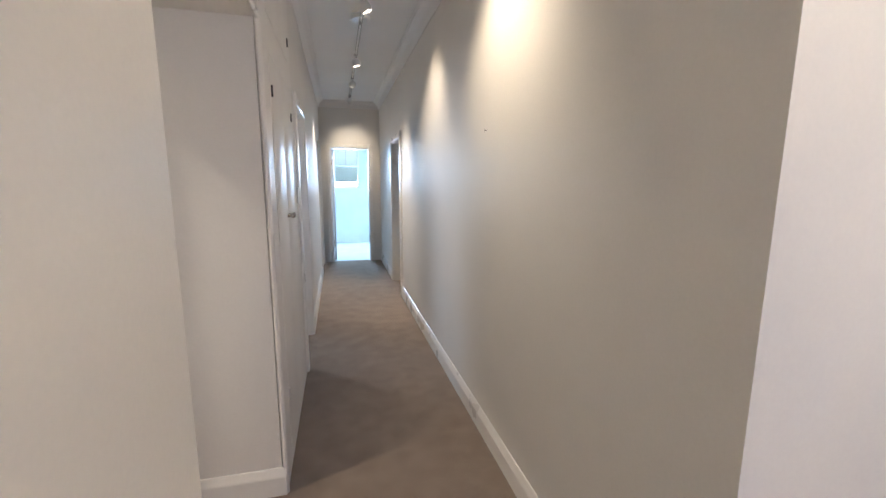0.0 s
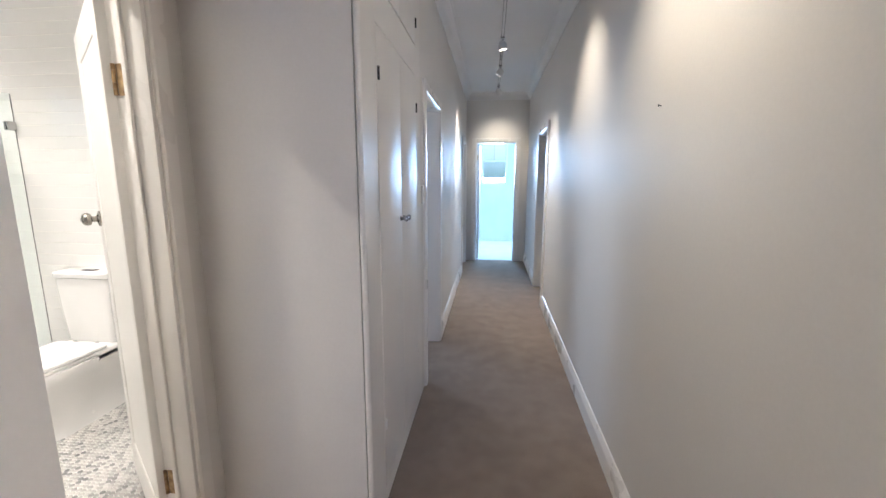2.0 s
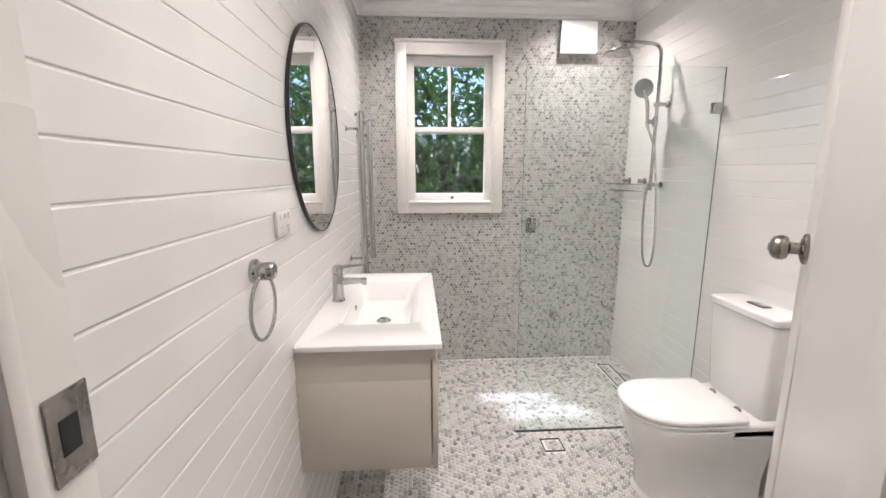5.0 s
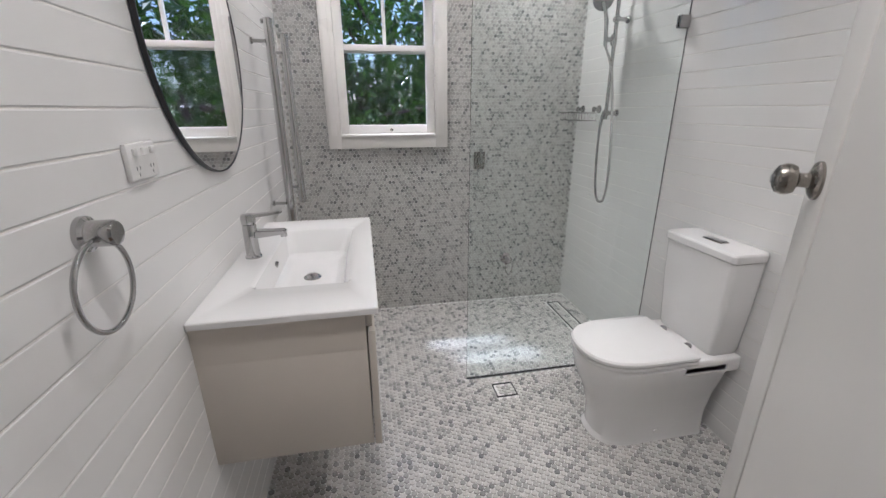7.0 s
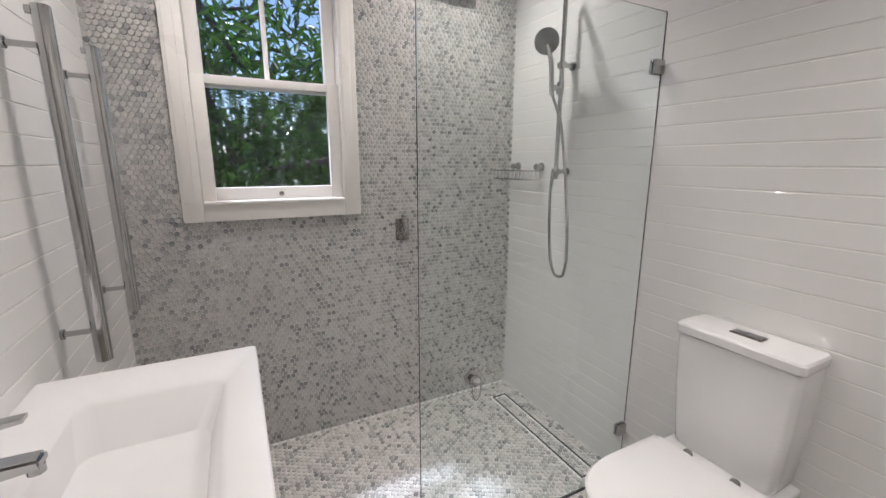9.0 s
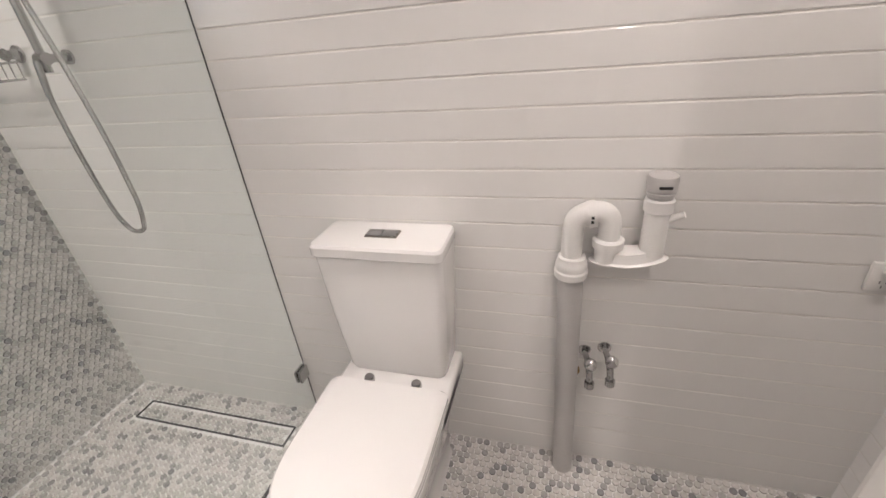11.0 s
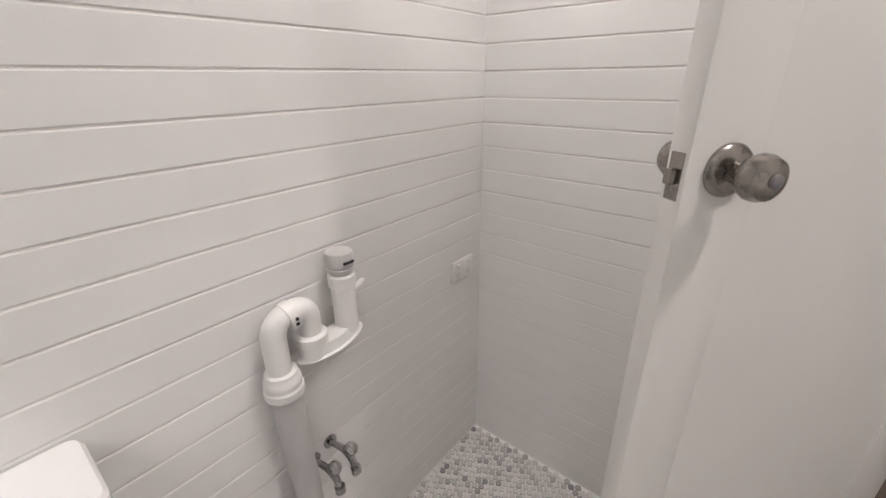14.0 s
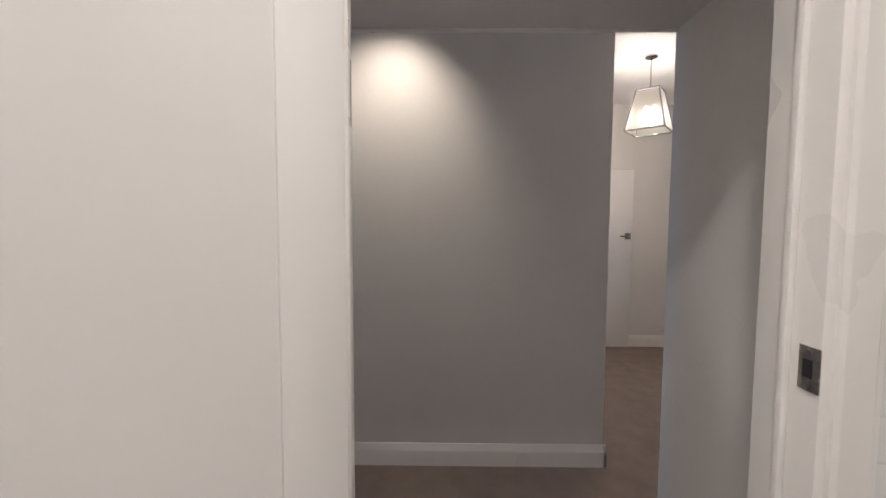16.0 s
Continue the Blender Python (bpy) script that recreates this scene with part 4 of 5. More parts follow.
bas = thing("soap_basket", (-3.73, N, 1.31), "chrome wire soap basket on two round mounts", "soap basket")
for z in (1.318, 1.364):
    loop_ = [(-3.85, N - 0.035, z), (-3.57, N - 0.035, z), (-3.57, N - 0.135, z), (-3.85, N - 0.135, z)]
    part("rim_wire", tube(bmesh.new(), loop_, 0.0032, 8, closed=True), CHROME, bas)
wires = bmesh.new()
for x in np.linspace(-3.848, -3.572, 9):
    tube(wires, [(x, N - 0.035, 1.364), (x, N - 0.036, 1.318), (x, N - 0.134, 1.318), (x, N - 0.135, 1.364)], 0.002, 6)
for y in (N - 0.065, N - 0.10):
    tube(wires, [(-3.85, y, 1.318), (-3.57, y, 1.318)], 0.002, 6)
part("wires", wires, CHROME, bas)
for x in (-3.80, -3.60):
    part("wall_mount", lathe(bmesh.new(), ((0.024, 0.0), (0.024, 0.006), (0.015, 0.01), (0.012, 0.028), (0.018, 0.036), (0.014, 0.044), (0.003, 0.046)), Matrix.Translation((x, N, 1.385)) @ Matrix.Rotation(radians(90), 4, "X"), 24), CHROME, bas)

tapm = thing("shower_mixer", (W, 4.53, 1.0), "chrome shower mixer with a rectangular wall plate", "tap")
b_ = bmesh.new()
box(b_, (W, 4.52, 1.0), (W + 0.008, 4.595, 1.116), 0.004)
part("wall_plate", b_, NICKEL, tapm)
part("valve", rods(bmesh.new(), (W + 0.008, 4.557, 1.062), (W + 0.045, 4.557, 1.062), 0.021, seg=24), CHROME, tapm)
b_ = bmesh.new()
box(b_, (W + 0.044, 4.547, 1.052), (W + 0.054, 4.567, 1.137), 0.003)
part("lever", b_, CHROME, tapm)
hook = thing("screen_hook", (GX + 0.005, 4.44, 0.69), "round chrome hook with wire loop on the glass shower screen", "hook")
OM = Matrix.Translation((GX + 0.0052, 4.44, 0.69)) @ Matrix.Rotation(radians(90), 4, "Y")
part("knob", lathe(bmesh.new(), ((0.026, 0.0), (0.027, 0.003), (0.021, 0.007), (0.013, 0.01), (0.013, 0.02), (0.021, 0.024), (0.022, 0.031), (0.016, 0.037), (0.002, 0.038)), OM, 30), CHROME, hook)
part("wire_loop", tube(bmesh.new(), [(GX + 0.019, 4.456 + 0.018 * math.cos(a), 0.652 + 0.046 * math.sin(a)) for a in [k * math.pi / 12 for k in range(24)]], 0.0022, 8, True), CHROME, hook)

# floor wastes
sd = thing("slot_drain", (-3.38, 5.12, 0), "long tile-insert slot drain with dark slits", "drain")
b_ = bmesh.new()
X0, X1, Y0, Y1 = -3.73, -3.0, 5.075, 5.165
for lo, hi in (((X0, Y0, -0.004), (X1, Y0 + 0.005, 0.0022)), ((X0, Y1 - 0.005, -0.004), (X1, Y1, 0.0022)), ((X0, Y0 + 0.005, -0.004), (X0 + 0.005, Y1 - 0.005, 0.0022)), ((X1 - 0.005, Y0 + 0.005, -0.004), (X1, Y1 - 0.005, 0.0022))):
    box(b_, lo, hi)
part("slot_edge", b_, BLACK, sd)
fd = thing("floor_waste", (-2.82, 4.427, 0), "square tile-insert floor waste with dark slits", "drain")
b_ = bmesh.new()
for lo, hi in (((-2.872, 4.372, -0.004), (-2.768, 4.377, 0.0022)), ((-2.872, 4.477, -0.004), (-2.768, 4.482, 0.0022)), ((-2.872, 4.377, -0.004), (-2.867, 4.477, 0.0022)), ((-2.773, 4.377, -0.004), (-2.768, 4.477, 0.0022))):
    box(b_, lo, hi)
part("grate_edge", b_, BLACK, fd)

# ---- bathroom: toilet ----
wc = thing("toilet", (-2.48, 4.95, 0), "white ceramic close-coupled toilet with closed lid", "toilet")
CXT = -2.482


def dee(half, y0, y1, z, r_back=0.02, k=12):
    """A D-shaped loop: round towards y0, nearly square at y1."""
    out = [Vector((CXT + half, y1 - r_back, z)), Vector((CXT + half - r_back * 0.3, y1 - r_back * 0.3, z)), Vector((CXT + half - r_back, y1, z)), Vector((CXT - half + r_back, y1, z)), Vector((CXT - half + r_back * 0.3, y1 - r_back * 0.3, z)), Vector((CXT - half, y1 - r_back, z))]
    depth = min(y1 - y0 - r_back, half * 1.25)
    for a in np.linspace(0, math.pi, k * 2):
        c, s_ = math.cos(a), math.sin(a)
        out.append(Vector((CXT - half * math.copysign(abs(c) ** 0.8, c), y0 + depth - depth * abs(s_) ** 0.8, z)))
    return out


b_ = bmesh.new()
loft(b_, [dee(0.128, 4.70, 5.2, 0.0), dee(0.122, 4.715, 5.2, 0.02), dee(0.122, 4.71, 5.2, 0.12), dee(0.138, 4.68, 5.2, 0.22), dee(0.165, 4.635, 5.2, 0.32), dee(0.178, 4.625, 5.2, 0.38), dee(0.178, 4.625, 5.2, 0.402), dee(0.168, 4.622, 5.19, 0.41)])
part("pan", b_, CERAMIC, wc)
b_ = bmesh.new()
box(b_, (CXT - 0.178, 4.98, 0.36), (CXT + 0.178, N - 0.003, 0.428), 0.012, 3)
part("cistern_shelf", b_, CERAMIC, wc)
b_ = bmesh.new()
loft(b_, [dee(0.176, 4.619, 5.06, 0.412), dee(0.180, 4.615, 5.06, 0.418), dee(0.180, 4.615, 5.06, 0.426), dee(0.177, 4.618, 5.06, 0.43)])
part("seat", b_, CERAMIC, wc)
b_ = bmesh.new()
loft(b_, [dee(0.178, 4.617, 5.055, 0.433), dee(0.182, 4.612, 5.055, 0.438), dee(0.182, 4.612, 5.055, 0.449), dee(0.175, 4.619, 5.05, 0.456), dee(0.150, 4.64, 5.03, 0.459)])
part("lid", b_, CERAMIC, wc, "glossy white closed lid")
for x in (CXT - 0.075, CXT + 0.075):
    part("hinge_cap", lathe(bmesh.new(), ((0.016, 0.0), (0.016, 0.012), (0.012, 0.018), (0.003, 0.019)), Matrix.Translation((x, 5.077, 0.428)), 20), CHROME, wc)
b_ = bmesh.new()
loft(b_, [rounded(CXT - 0.150, CXT + 0.150, 5.118, N - 0.003, 0.025, 0.429), rounded(CXT - 0.158, CXT + 0.158, 5.112, N - 0.003, 0.025, 0.45), rounded(CXT - 0.173, CXT + 0.173, 5.104, N - 0.003, 0.022, 0.66), rounded(CXT - 0.179, CXT + 0.179, 5.100, N - 0.003, 0.02, 0.838)])
part("cistern", b_, CERAMIC, wc)
b_ = bmesh.new()
loft(b_, [rounded(CXT - 0.182, CXT + 0.182, 5.094, N - 0.002, 0.02, 0.842), rounded(CXT - 0.184, CXT + 0.184, 5.091, N - 0.002, 0.02, 0.846), rounded(CXT - 0.184, CXT + 0.184, 5.091, N - 0.002, 0.02, 0.870), rounded(CXT - 0.179, CXT + 0.179, 5.096, N - 0.004, 0.018, 0.877)])
lidc = part("cistern_lid", b_, CERAMIC, wc)
b_ = bmesh.new()
box(b_, (CXT - 0.046, 5.155, 0.876), (CXT + 0.046, 5.199, 0.8805), 0.002)
part("button_frame", b_, NICKEL, lidc)
for x0, x1 in ((CXT - 0.041, CXT - 0.001), (CXT + 0.001, CXT + 0.041)):
    b_ = bmesh.new()
    box(b_, (x0, 5.160, 0.880), (x1, 5.194, 0.8835), 0.001)
    part("flush_button", b_, GREY_BUTTON, lidc)
part("fixing_cap", rods(bmesh.new(), (CXT + 0.128, 4.95, 0.06), (CXT + 0.134, 4.95, 0.06), 0.009, seg=16), PVC, wc)

# ---- bathroom: washing machine plumbing ----
pl = thing("waste_standpipe", (-2.0, 5.21, 0), "grey waste pipe with white plastic trap against the tiles", "plumbing pipe")
PXx, PYy = -1.985, N - 0.046
part("grey_pipe", rods(bmesh.new(), (PXx + 0.012, PYy, 0.0), (PXx - 0.008, PYy, 0.78), 0.0315, seg=32), PIPE_GREY, pl, "grey plastic waste pipe")
col = lathe(bmesh.new(), ((0.035, 0.0), (0.040, 0.002), (0.0415, 0.008), (0.0415, 0.020), (0.0385, 0.024), (0.0385, 0.030), (0.0395, 0.033), (0.0375, 0.044), (0.0335, 0.050), (0.0335, 0.058), (0.029, 0.061)), Matrix.Translation((PXx - 0.008, PYy, 0.765)), 32)
part("collar", col, PVC, pl)
px0, px1 = PXx - 0.01, PXx + 0.072
arch_ = bend([(px0, PYy, 0.81), (px0, PYy, 0.938), (px1, PYy, 0.948), (px1, PYy, 0.87)], 0.046, 9)
part("trap_bend", tube(bmesh.new(), arch_, 0.025, 24), PVC, pl)
part("joint_ring", rods(bmesh.new(), (px0 + 0.030, PYy, 0.936), (px0 + 0.050, PYy, 0.940), 0.032, seg=28), PVC, pl)
b_ = bmesh.new()
box(b_, (px0 + 0.037, PYy - 0.0345, 0.928), (px0 + 0.043, PYy - 0.031, 0.934))
box(b_, (px0 + 0.037, PYy - 0.0345, 0.939), (px0 + 0.043, PYy - 0.031, 0.945))
part("moulded_marks", b_, DARK, pl)
part("inlet_nut", lathe(bmesh.new(), ((0.030, 0.0), (0.036, 0.003), (0.036, 0.022), (0.031, 0.026)), Matrix.Translation((px1, PYy, 0.852)), 26), PVC, pl)
b_ = bmesh.new()
rods(b_, (px1, PYy, 0.815), (px1, PYy, 0.86), 0.0285, seg=26)
boat = []
for z, g in ((0.811, 0.55), (0.813, 1.12), (0.817, 1.15), (0.821, 1.0), (0.845, 0.86)):
    boat.append([Vector((px1 + 0.048 + 0.077 * g * math.copysign(abs(math.cos(a)) ** 0.85, math.cos(a)), PYy + 0.030 * g * math.sin(a), z + 0.016 * (math.cos(a) if math.cos(a) > 0 else 0))) for a in np.linspace(0, 2 * math.pi, 32, endpoint=False)])
loft(b_, boat)
part("trap_cup", b_, PVC, pl)
hx = px1 + 0.096
part("hose_inlet", lathe(bmesh.new(), ((0.027, 0.0), (0.0265, 0.108), (0.031, 0.112), (0.031, 0.138), (0.0275, 0.142)), Matrix.Translation((hx, PYy, 0.84)), 28), PVC, pl)
part("vent_cap", lathe(bmesh.new(), ((0.0265, 0.0), (0.0265, 0.006), (0.030, 0.008), (0.030, 0.014), (0.0275, 0.016), (0.0305, 0.019), (0.0315, 0.045), (0.029, 0.051), (0.004, 0.052)), Matrix.Translation((hx, PYy, 0.982)), 32), PIPE_GREY, pl, "pale grey ribbed air cap")
b_ = bmesh.new()
box(b_, (hx - 0.012, PYy - 0.0325, 1.011), (hx + 0.014, PYy - 0.029, 1.017))
part("cap_slot", b_, BLACK, pl)
part("hose_spigot", rods(bmesh.new(), (hx + 0.02, PYy - 0.006, 0.93), (hx + 0.052, PYy - 0.014, 0.948), 0.009, 0.0075, 14), PVC, pl)

for x, z, low in ((-1.935, 0.482, 0.03), (-1.882, 0.50, 0.0)):
    tp = thing("machine_tap", (x, N, z - 0.06), "small chrome washing machine tap on the wall", "tap", "washing machine taps")
    b_ = bmesh.new()
    rods(b_, (x, N, z), (x, N - 0.004, z), 0.019, seg=20)
    rods(b_, (x, N - 0.004, z), (x + 0.01, N - 0.06, z - 0.004), 0.0085, seg=14)
    part("tap_body", b_, CHROME, tp)
    part("handle", lathe(bmesh.new(), ((0.009, 0.0), (0.017, 0.004), (0.018, 0.012), (0.015, 0.02), (0.004, 0.023)), Matrix.Translation((x + 0.012, N - 0.066, z + 0.006)) @ Matrix.Rotation(radians(50), 4, "X"), 16), CHROME, tp)
    b_ = bmesh.new()
    tube(b_, bend([(x + 0.008, N - 0.052, z - 0.002), (x + 0.012, N - 0.075, z - 0.02), (x + 0.013, N - 0.082, z - 0.058)], 0.015, 5), 0.0095, 12)
    rods(b_, (x + 0.013, N - 0.082, z - 0.044), (x + 0.013, N - 0.084, z - 0.062), 0.0135, seg=14)
    part("hose_outlet", b_, CHROME, tp)

plug_bm = rods(bmesh.new(), (-1.955, N, 0.405), (-1.955, N - 0.012, 0.405), 0.012, seg=18)
rods(plug_bm, (-1.955, N - 0.012, 0.405), (-1.955, N - 0.022, 0.405), 0.007, seg=6)
solo("pipe_plug", plug_bm, BRASS, "small brass plug capping a pipe in the tiles", "pipe plug")

# ---- far bathroom seen at the end of the hall ----
w2 = tagged(thing("window_2", (0.05, 12.5, 1.3), "white framed window of the far bathroom", "window"), kind="structure")
b_ = bmesh.new()
for lo, hi in (((-0.25, 12.49, 1.29), (-0.20, 12.58, 2.36)), ((0.30, 12.49, 1.29), (0.35, 12.58, 2.36)), ((-0.20, 12.49, 1.29), (0.30, 12.58, 1.35)), ((-0.20, 12.49, 2.30), (0.30, 12.58, 2.36)), ((-0.20, 12.52, 1.79), (0.30, 12.56, 1.84)), ((0.04, 12.53, 1.84), (0.06, 12.56, 2.30))):
    box(b_, lo, hi, 0.003)
part("window_frame", b_, TRIM, w2)
for z0, z1 in ((1.35, 1.79), (1.84, 2.30)):
    g = bmesh.new()
    box(g, (-0.20, 12.545, z0), (0.30, 12.549, z1))
    pane = part("pane", g, FROSTED, w2)
    pane.visible_shadow = False

# ---- outside: ground and trees ----
g = bmesh.new()
box(g, (-260, -250, -0.9), (-4.2, 260, -0.6))
structure("ground", g, GRASS, "rough green lawn outside the window", "lawn")


def leaves(name, count, centre, spread, size, seed, parent, clumps=60):
    """A crown of many small folded leaves, gathered in clumps with gaps between."""
    rng = np.random.default_rng(seed)
    cl = rng.normal(0, 1, (clumps, 3))
    cl = cl / np.linalg.norm(cl, axis=1)[:, None] * rng.uniform(0.25, 1, (clumps, 1)) ** 0.5
    cl = cl * np.array(spread)
    at = cl[rng.integers(0, clumps, count)] + rng.normal(0, 0.17, (count, 3)) * np.array(spread) ** 0.6 + np.array(centre)
    a = rng.normal(0, 1, (count, 3))
    a /= np.linalg.norm(a, axis=1)[:, None]
    b = np.cross(a, rng.normal(0, 1, (count, 3)))
    b /= np.linalg.norm(b, axis=1)[:, None]
    s_ = rng.uniform(0.6, 1.3, (count, 1)) * size
    up = np.cross(a, b)
    verts = np.stack([at - a * s_, at + b * s_ * 0.32 + up * s_ * 0.12, at + a * s_, at - b * s_ * 0.32 + up * s_ * 0.12], 1).reshape(-1, 3)
    idx = np.arange(count)[:, None] * 4
    faces = np.concatenate([idx + np.array([[0, 1, 2]]), idx + np.array([[0, 2, 3]])], 0)
    data = bpy.data.meshes.new(name)
    data.from_pydata(verts.tolist(), [], faces.tolist())
    data.materials.append(LEAF)
    ob = new(name, data)
    ob.parent = parent
    ob.matrix_parent_inverse = Matrix.Translation(-ORIGIN[parent])
    return ob


def tree(at, height, centre, spread, count, size, seed):
    ob = thing("tree", at, "leafy green garden tree beyond the window", "tree", "garden trees")
    rng = random.Random(seed)
    t_ = bmesh.new()
    base = Vector(at)
    top = Vector((at[0] + 0.3, at[1] + 0.2, at[2] + height))
    pts = [base.lerp(top, u) + Vector((rng.uniform(-0.1, 0.1), rng.uniform(-0.1, 0.1), 0)) * u for u in np.linspace(0, 1, 7)]
    for k, (p, q) in enumerate(zip(pts, pts[1:])):
        rods(t_, p, q, 0.14 - 0.017 * k, 0.14 - 0.017 * (k + 1), 12)
    for k in range(9):
        p = base.lerp(top, rng.uniform(0.35, 0.95))
        q = Vector(centre) + Vector([rng.uniform(-0.7, 0.7) * s_ for s_ in spread])
        rods(t_, p, p.lerp(q, 0.55), 0.05, 0.028, 8)
        rods(t_, p.lerp(q, 0.55), q, 0.028, 0.008, 8)
    part("trunk", t_, BARK, ob)
    leaves("crown", count, centre, spread, size, seed, ob)


tree((-8.6, 3.4, -0.6), 4.6, (-8.2, 3.4, 1.5), (1.3, 2.6, 1.55), 5500, 0.11, 3)
tree((-9.4, 6.4, -0.6), 5.0, (-9.2, 6.3, 2.6), (1.5, 2.2, 2.6), 4500, 0.12, 4)
tree((-7.2, 4.9, -0.6), 2.2, (-7.2, 4.6, 0.6), (0.8, 2.0, 1.1), 7000, 0.08, 5)
tree((-13.5, 4.5, -0.6), 6.5, (-13.5, 4.6, 3.2), (2.0, 5.0, 3.2), 2600, 0.16, 6)
tree((0.6, 17.5, -0.6), 3.0, (0.4, 17.3, 1.1), (2.4, 1.0, 0.9), 5000, 0.12, 7)
g = bmesh.new()
box(g, (-4.2, 12.8, -0.9), (30, 60, -0.6))
structure("ground_back", g, GRASS, "rough green lawn behind the house", "lawn")

# ---- tiles ----
WALLS = {o.name: o for o in bpy.data.objects}
COURSE, LONG, JOINT = 0.0733, 0.293, 0.0030


def tile_data(name, length, height, depth, mat):
    """A glazed tile with pillowed edges: x along, z up, its face at y = 0 looking to -y."""
    bm = bmesh.new()
    prof = ((0.0009, 0.0), (0.0, 0.0022), (0.0, height - 0.0022), (0.0009, height), (depth, height), (depth, 0.0))
    loft(bm, [[Vector((x, y, z)) for y, z in prof] for x in (0.0, length)])
    return made(name, bm, mat, smooth=False)


def tile_wall(parent, m, width, height, skip=(), z_from=0.0, budget=(0.0, 9.0, 0.0, 9.0), shift=0.0):
    """Lays courses of white tiles on a wall. m: pose of the wall's lower left corner, x along, y into the wall. skip: boxes (x0, x1, z0, z1) left bare."""
    cache, rest, singles = {}, [], 0
    row = 0
    z = z_from
    while z < height - 0.004:
        h_ = min(COURSE, height - z) - JOINT
        x = shift - LONG * (0.5 if row % 2 else 1.0)
        while x < width - 1e-4:
            a, b = max(x, 0.0), min(x + LONG, width)
            pieces = [(a, b)]
            for x0, x1, z0, z1 in skip:
                if z + h_ > z0 and z < z1:
                    cut = []
                    for p, q in pieces:
                        if q <= x0 or p >= x1:
                            cut.append((p, q))
                        else:
                            cut += [(p, x0)] if p < x0 else []
                            cut += [(x1, q)] if q > x1 else []
                    pieces = cut
            for p, q in pieces:
                if q - p < 0.01:
                    continue
                key = (round(q - p, 3), round(h_, 4))
                near = budget[0] <= (p + q) / 2 <= budget[1] and budget[2] <= z <= budget[3]
                if near and singles < 300:
                    if key not in cache:
                        cache[key] = tile_data("tile", q - p, h_, BT - 0.0003, TILE)
                    ob = new("tile", cache[key])
                    ob.parent = parent
                    ob.matrix_basis = m @ Matrix.Translation((p, 0, z))
                    singles += 1
                else:
                    rest.append((p, q, z, z + h_))
            x += LONG
        z += COURSE
        row += 1
    if rest:
        verts, faces = [], []
        for p, q, z0, z1 in rest:
            n0 = len(verts)
            d, i = BT - 0.0003, 0.0022
            verts += [(x, y, z) for x in (p, q) for y, z in ((0.0009, z0), (0.0, z0 + i), (0.0, z1 - i), (0.0009, z1), (d, z1), (d, z0))]
            faces += [[n0 + k, n0 + (k + 1) % 6, n0 + 6 + (k + 1) % 6, n0 + 6 + k] for k in range(6)] + [[n0 + k for k in (5, 4, 3, 2, 1, 0)], [n0 + 6 + k for k in range(6)]]
        data = bpy.data.meshes.new("tile_courses")
        data.from_pydata(verts, [], faces)
        data.materials.append(TILE_REST)
        ob = tagged(new("tile_courses", data), kind="stuff")
        ob.parent = parent
        ob.matrix_basis = m


tile_wall(WALLS["wall_bath_north"], pose(W, N, 0), E_ - W, BCEIL, z_from=-0.0683, budget=(0.6, 2.7, -0.1, 1.75))
tile_wall(WALLS["wall_bath_south"], pose(E_, S, 0, 0, 0, 180), E_ - W, BCEIL, budget=(0.2, 1.9, 0.3, 2.1), z_from=-0.0683, shift=0.053)
tile_wall(WALLS["wall_bath_east"], pose(E_, N, 0, 0, 0, -90), N - S, BCEIL, skip=((N - DOOR_N - 0.058, N - DOOR_S + 0.058, -1, 2.115),), z_from=-0.0683, budget=(0, 1.2, -0.1, 1.9))


def disc(r, t, k=12):
    ring = np.linspace(0, 2 * math.pi, k, endpoint=False) + math.pi / k
    cs = np.stack([np.cos(ring), np.sin(ring)], 1)
    # slightly hexagonal rounds
    cs = cs * (1 + 0.022 * np.cos(6 * ring))[:, None]
    top = np.c_[cs * (r - 0.0009), np.full(k, t)]
    rim = np.c_[cs * r, np.full(k, t - 0.0008)]
    foot = np.c_[cs * r, np.full(k, 0.0)]
    verts = np.r_[top, rim, foot]
    faces = [list(range(k))] + [[k + i, k + (i + 1) % k, (i + 1) % k, i] for i in range(k)] + [[2 * k + i, 2 * k + (i + 1) % k, k + (i + 1) % k, k + i] for i in range(k)]
    return verts, faces


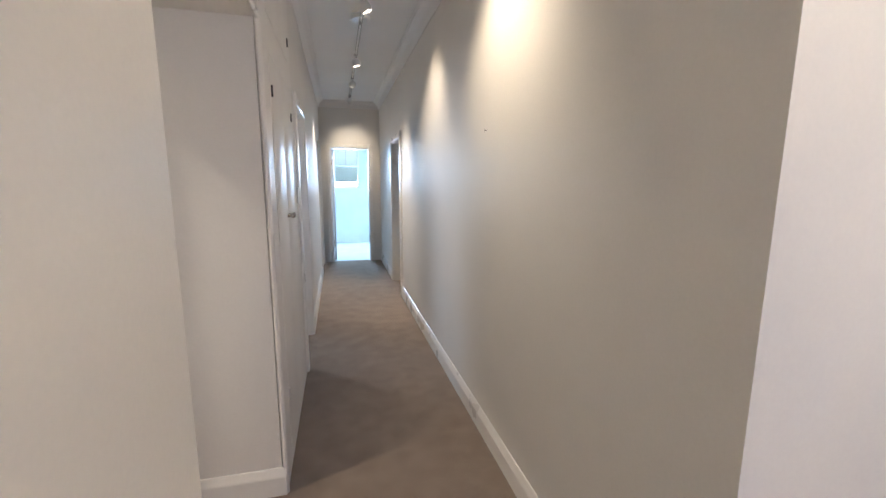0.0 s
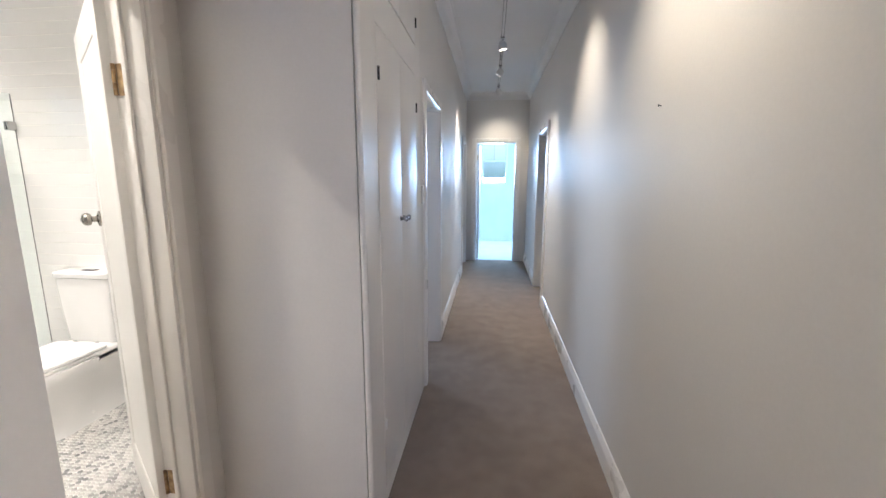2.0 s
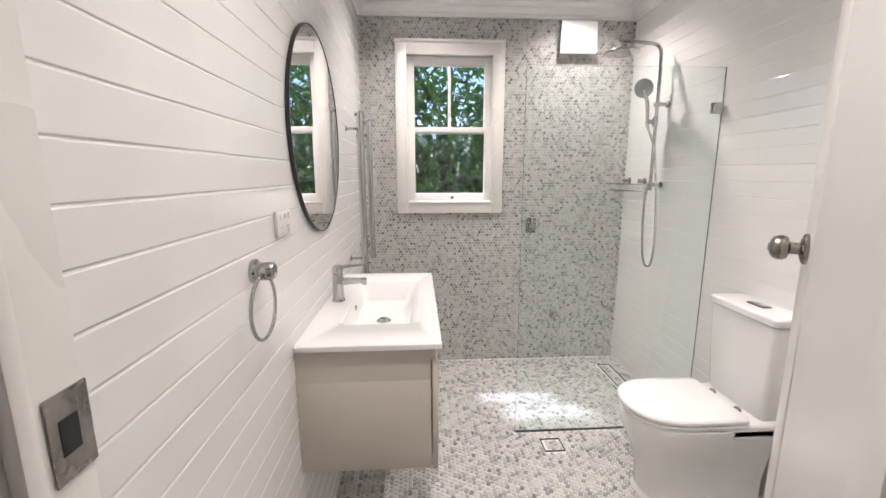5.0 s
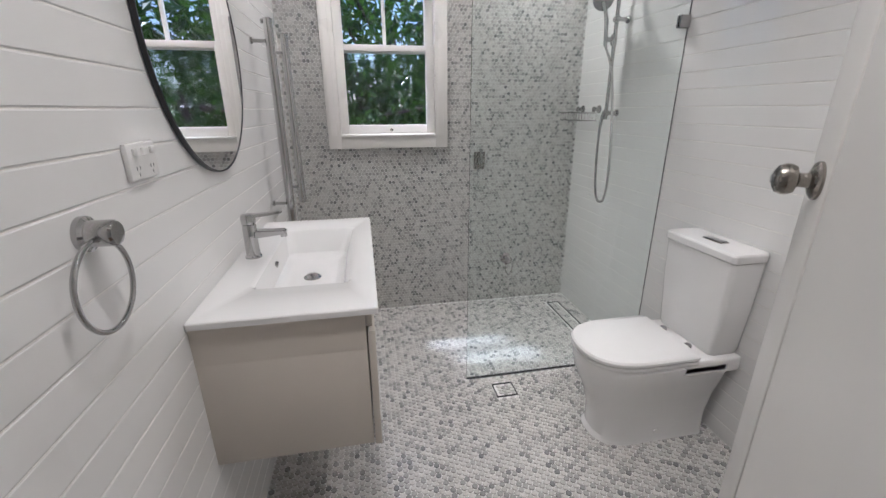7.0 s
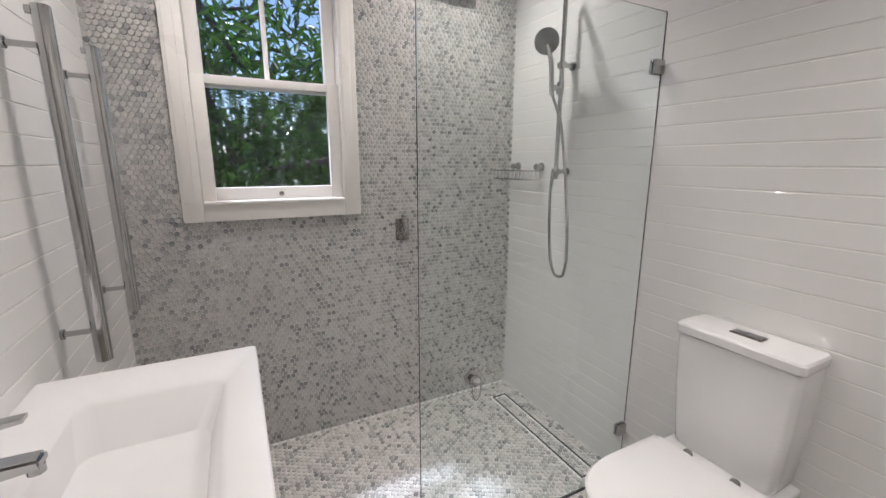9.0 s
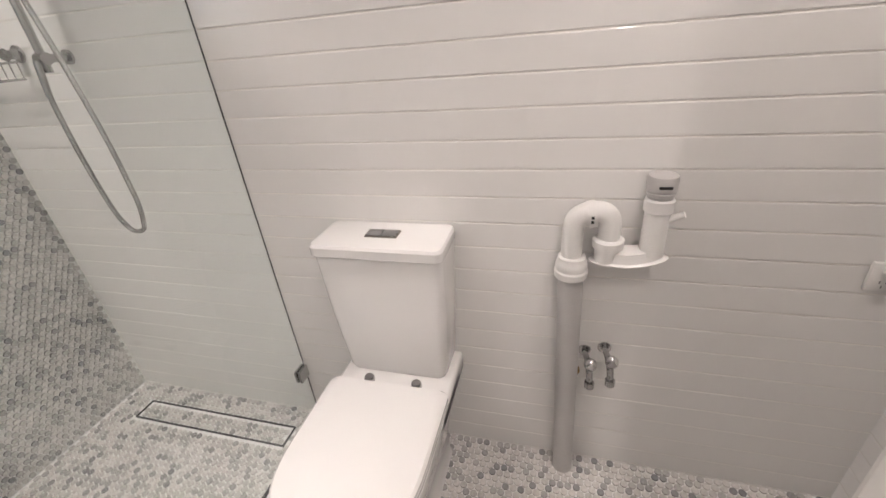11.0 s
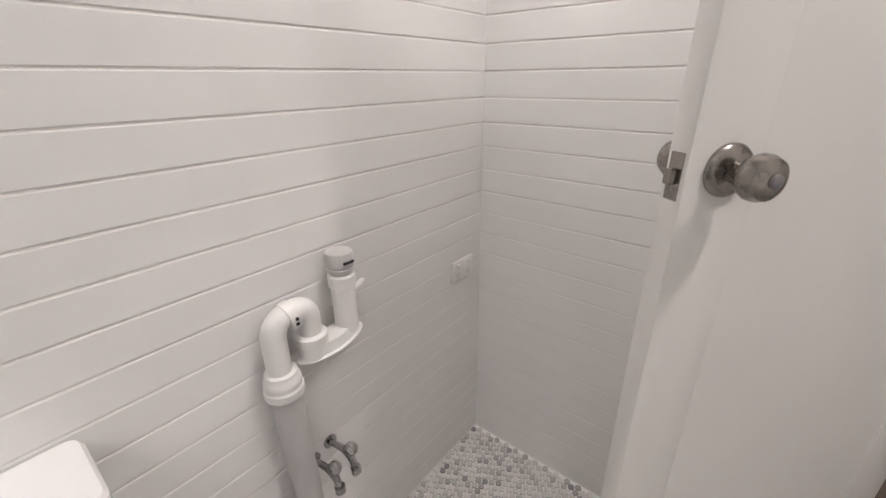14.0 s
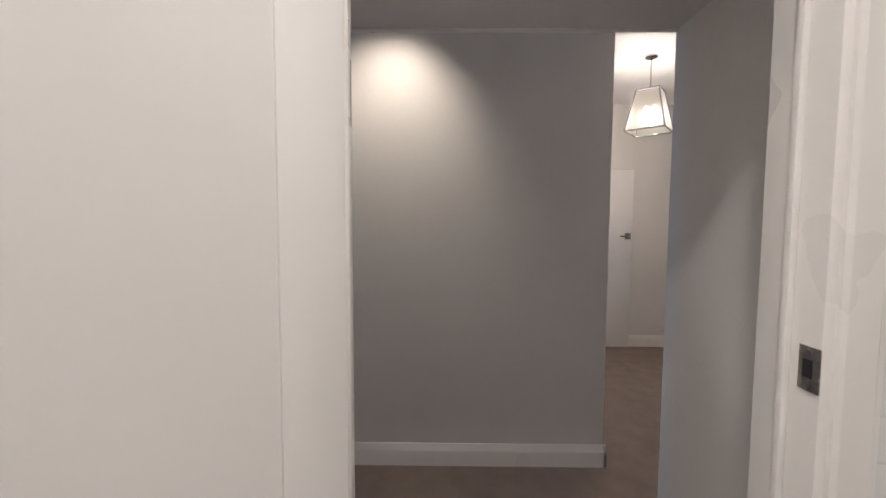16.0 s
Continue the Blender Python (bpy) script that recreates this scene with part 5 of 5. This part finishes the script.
def mosaic(parent, m, width, height, bare, near, seed, pitch):
    """Rounds in staggered rows on a plane: x along, y up, z out. bare(x, y) leaves gaps; near(x, y) picks the single pieces."""
    rng = np.random.default_rng(seed)
    v0, f0 = disc(pitch * 0.456, 0.0045)
    one = bpy.data.meshes.new("round_tile")
    one.from_pydata(v0.tolist(), [], f0)
    one.materials.append(PENNY)
    points, singles = [], 0
    step = pitch * math.sqrt(3) / 2
    for j in range(int(height / step) + 1):
        y = 0.012 + j * step
        if y > height - 0.008:
            break
        for i in range(int(width / pitch) + 1):
            x = 0.012 + i * pitch + (pitch / 2 if j % 2 else 0)
            if x > width - 0.008 or bare(x, y):
                continue
            if near(x, y) and singles < 300:
                ob = new("round_tile", one)
                ob.parent = parent
                ob.matrix_basis = m @ pose(x, y, rng.uniform(-0.0002, 0.0002), 0, 0, 60 * int(rng.integers(0, 6)))
                singles += 1
            else:
                points.append((x + rng.normal(0, 0.0003), y + rng.normal(0, 0.0003), rng.uniform(-0.0002, 0.0002)))
    at = np.array(points)
    verts = (at[:, None, :] + v0[None]).reshape(-1, 3)
    k = len(v0)
    faces = []
    for n_ in range(len(at)):
        faces += [[n_ * k + q for q in f] for f in f0]
    data = bpy.data.meshes.new("mosaic_rounds")
    data.from_pydata(verts.tolist(), [], faces)
    data.materials.append(PENNY_REST)
    ob = tagged(new("mosaic_rounds", data), kind="stuff")
    ob.parent = parent
    ob.matrix_basis = m


def floor_bare(x, y):
    X, Y = W + x, S + y
    if abs(abs(X + 2.82) - 0.05) < 0.009 and abs(Y - 4.427) < 0.058 or abs(abs(Y - 4.427) - 0.0525) < 0.009 and abs(X + 2.82) < 0.055:
        return True
    if (abs(Y - 5.0775) < 0.009 or abs(Y - 5.1625) < 0.009) and -3.74 < X < -2.99 or (abs(X + 3.7275) < 0.009 or abs(X + 3.0025) < 0.009) and 5.07 < Y < 5.17:
        return True
    return abs(X - GX) < 0.015 and Y > 4.25


mosaic(WALLS["floor_bathroom"], pose(W, S, -0.004), E_ - W, N - S, floor_bare, lambda x, y: -1.95 < W + x < -1.50 and 4.72 < S + y < 5.2, 11, 0.0249)
WEST = Matrix(((0, 0, 1, W - B + 0.002), (1, 0, 0, S), (0, 1, 0, 0), (0, 0, 0, 1)))
mosaic(WALLS["wall_bath_west"], WEST, N - S, BCEIL, lambda x, y: 3.577 < S + x < 4.334 and 1.15 < y < 2.33, lambda x, y: 3.8 < S + x < 4.25 and 0.88 < y < 1.14, 12, 0.0230)
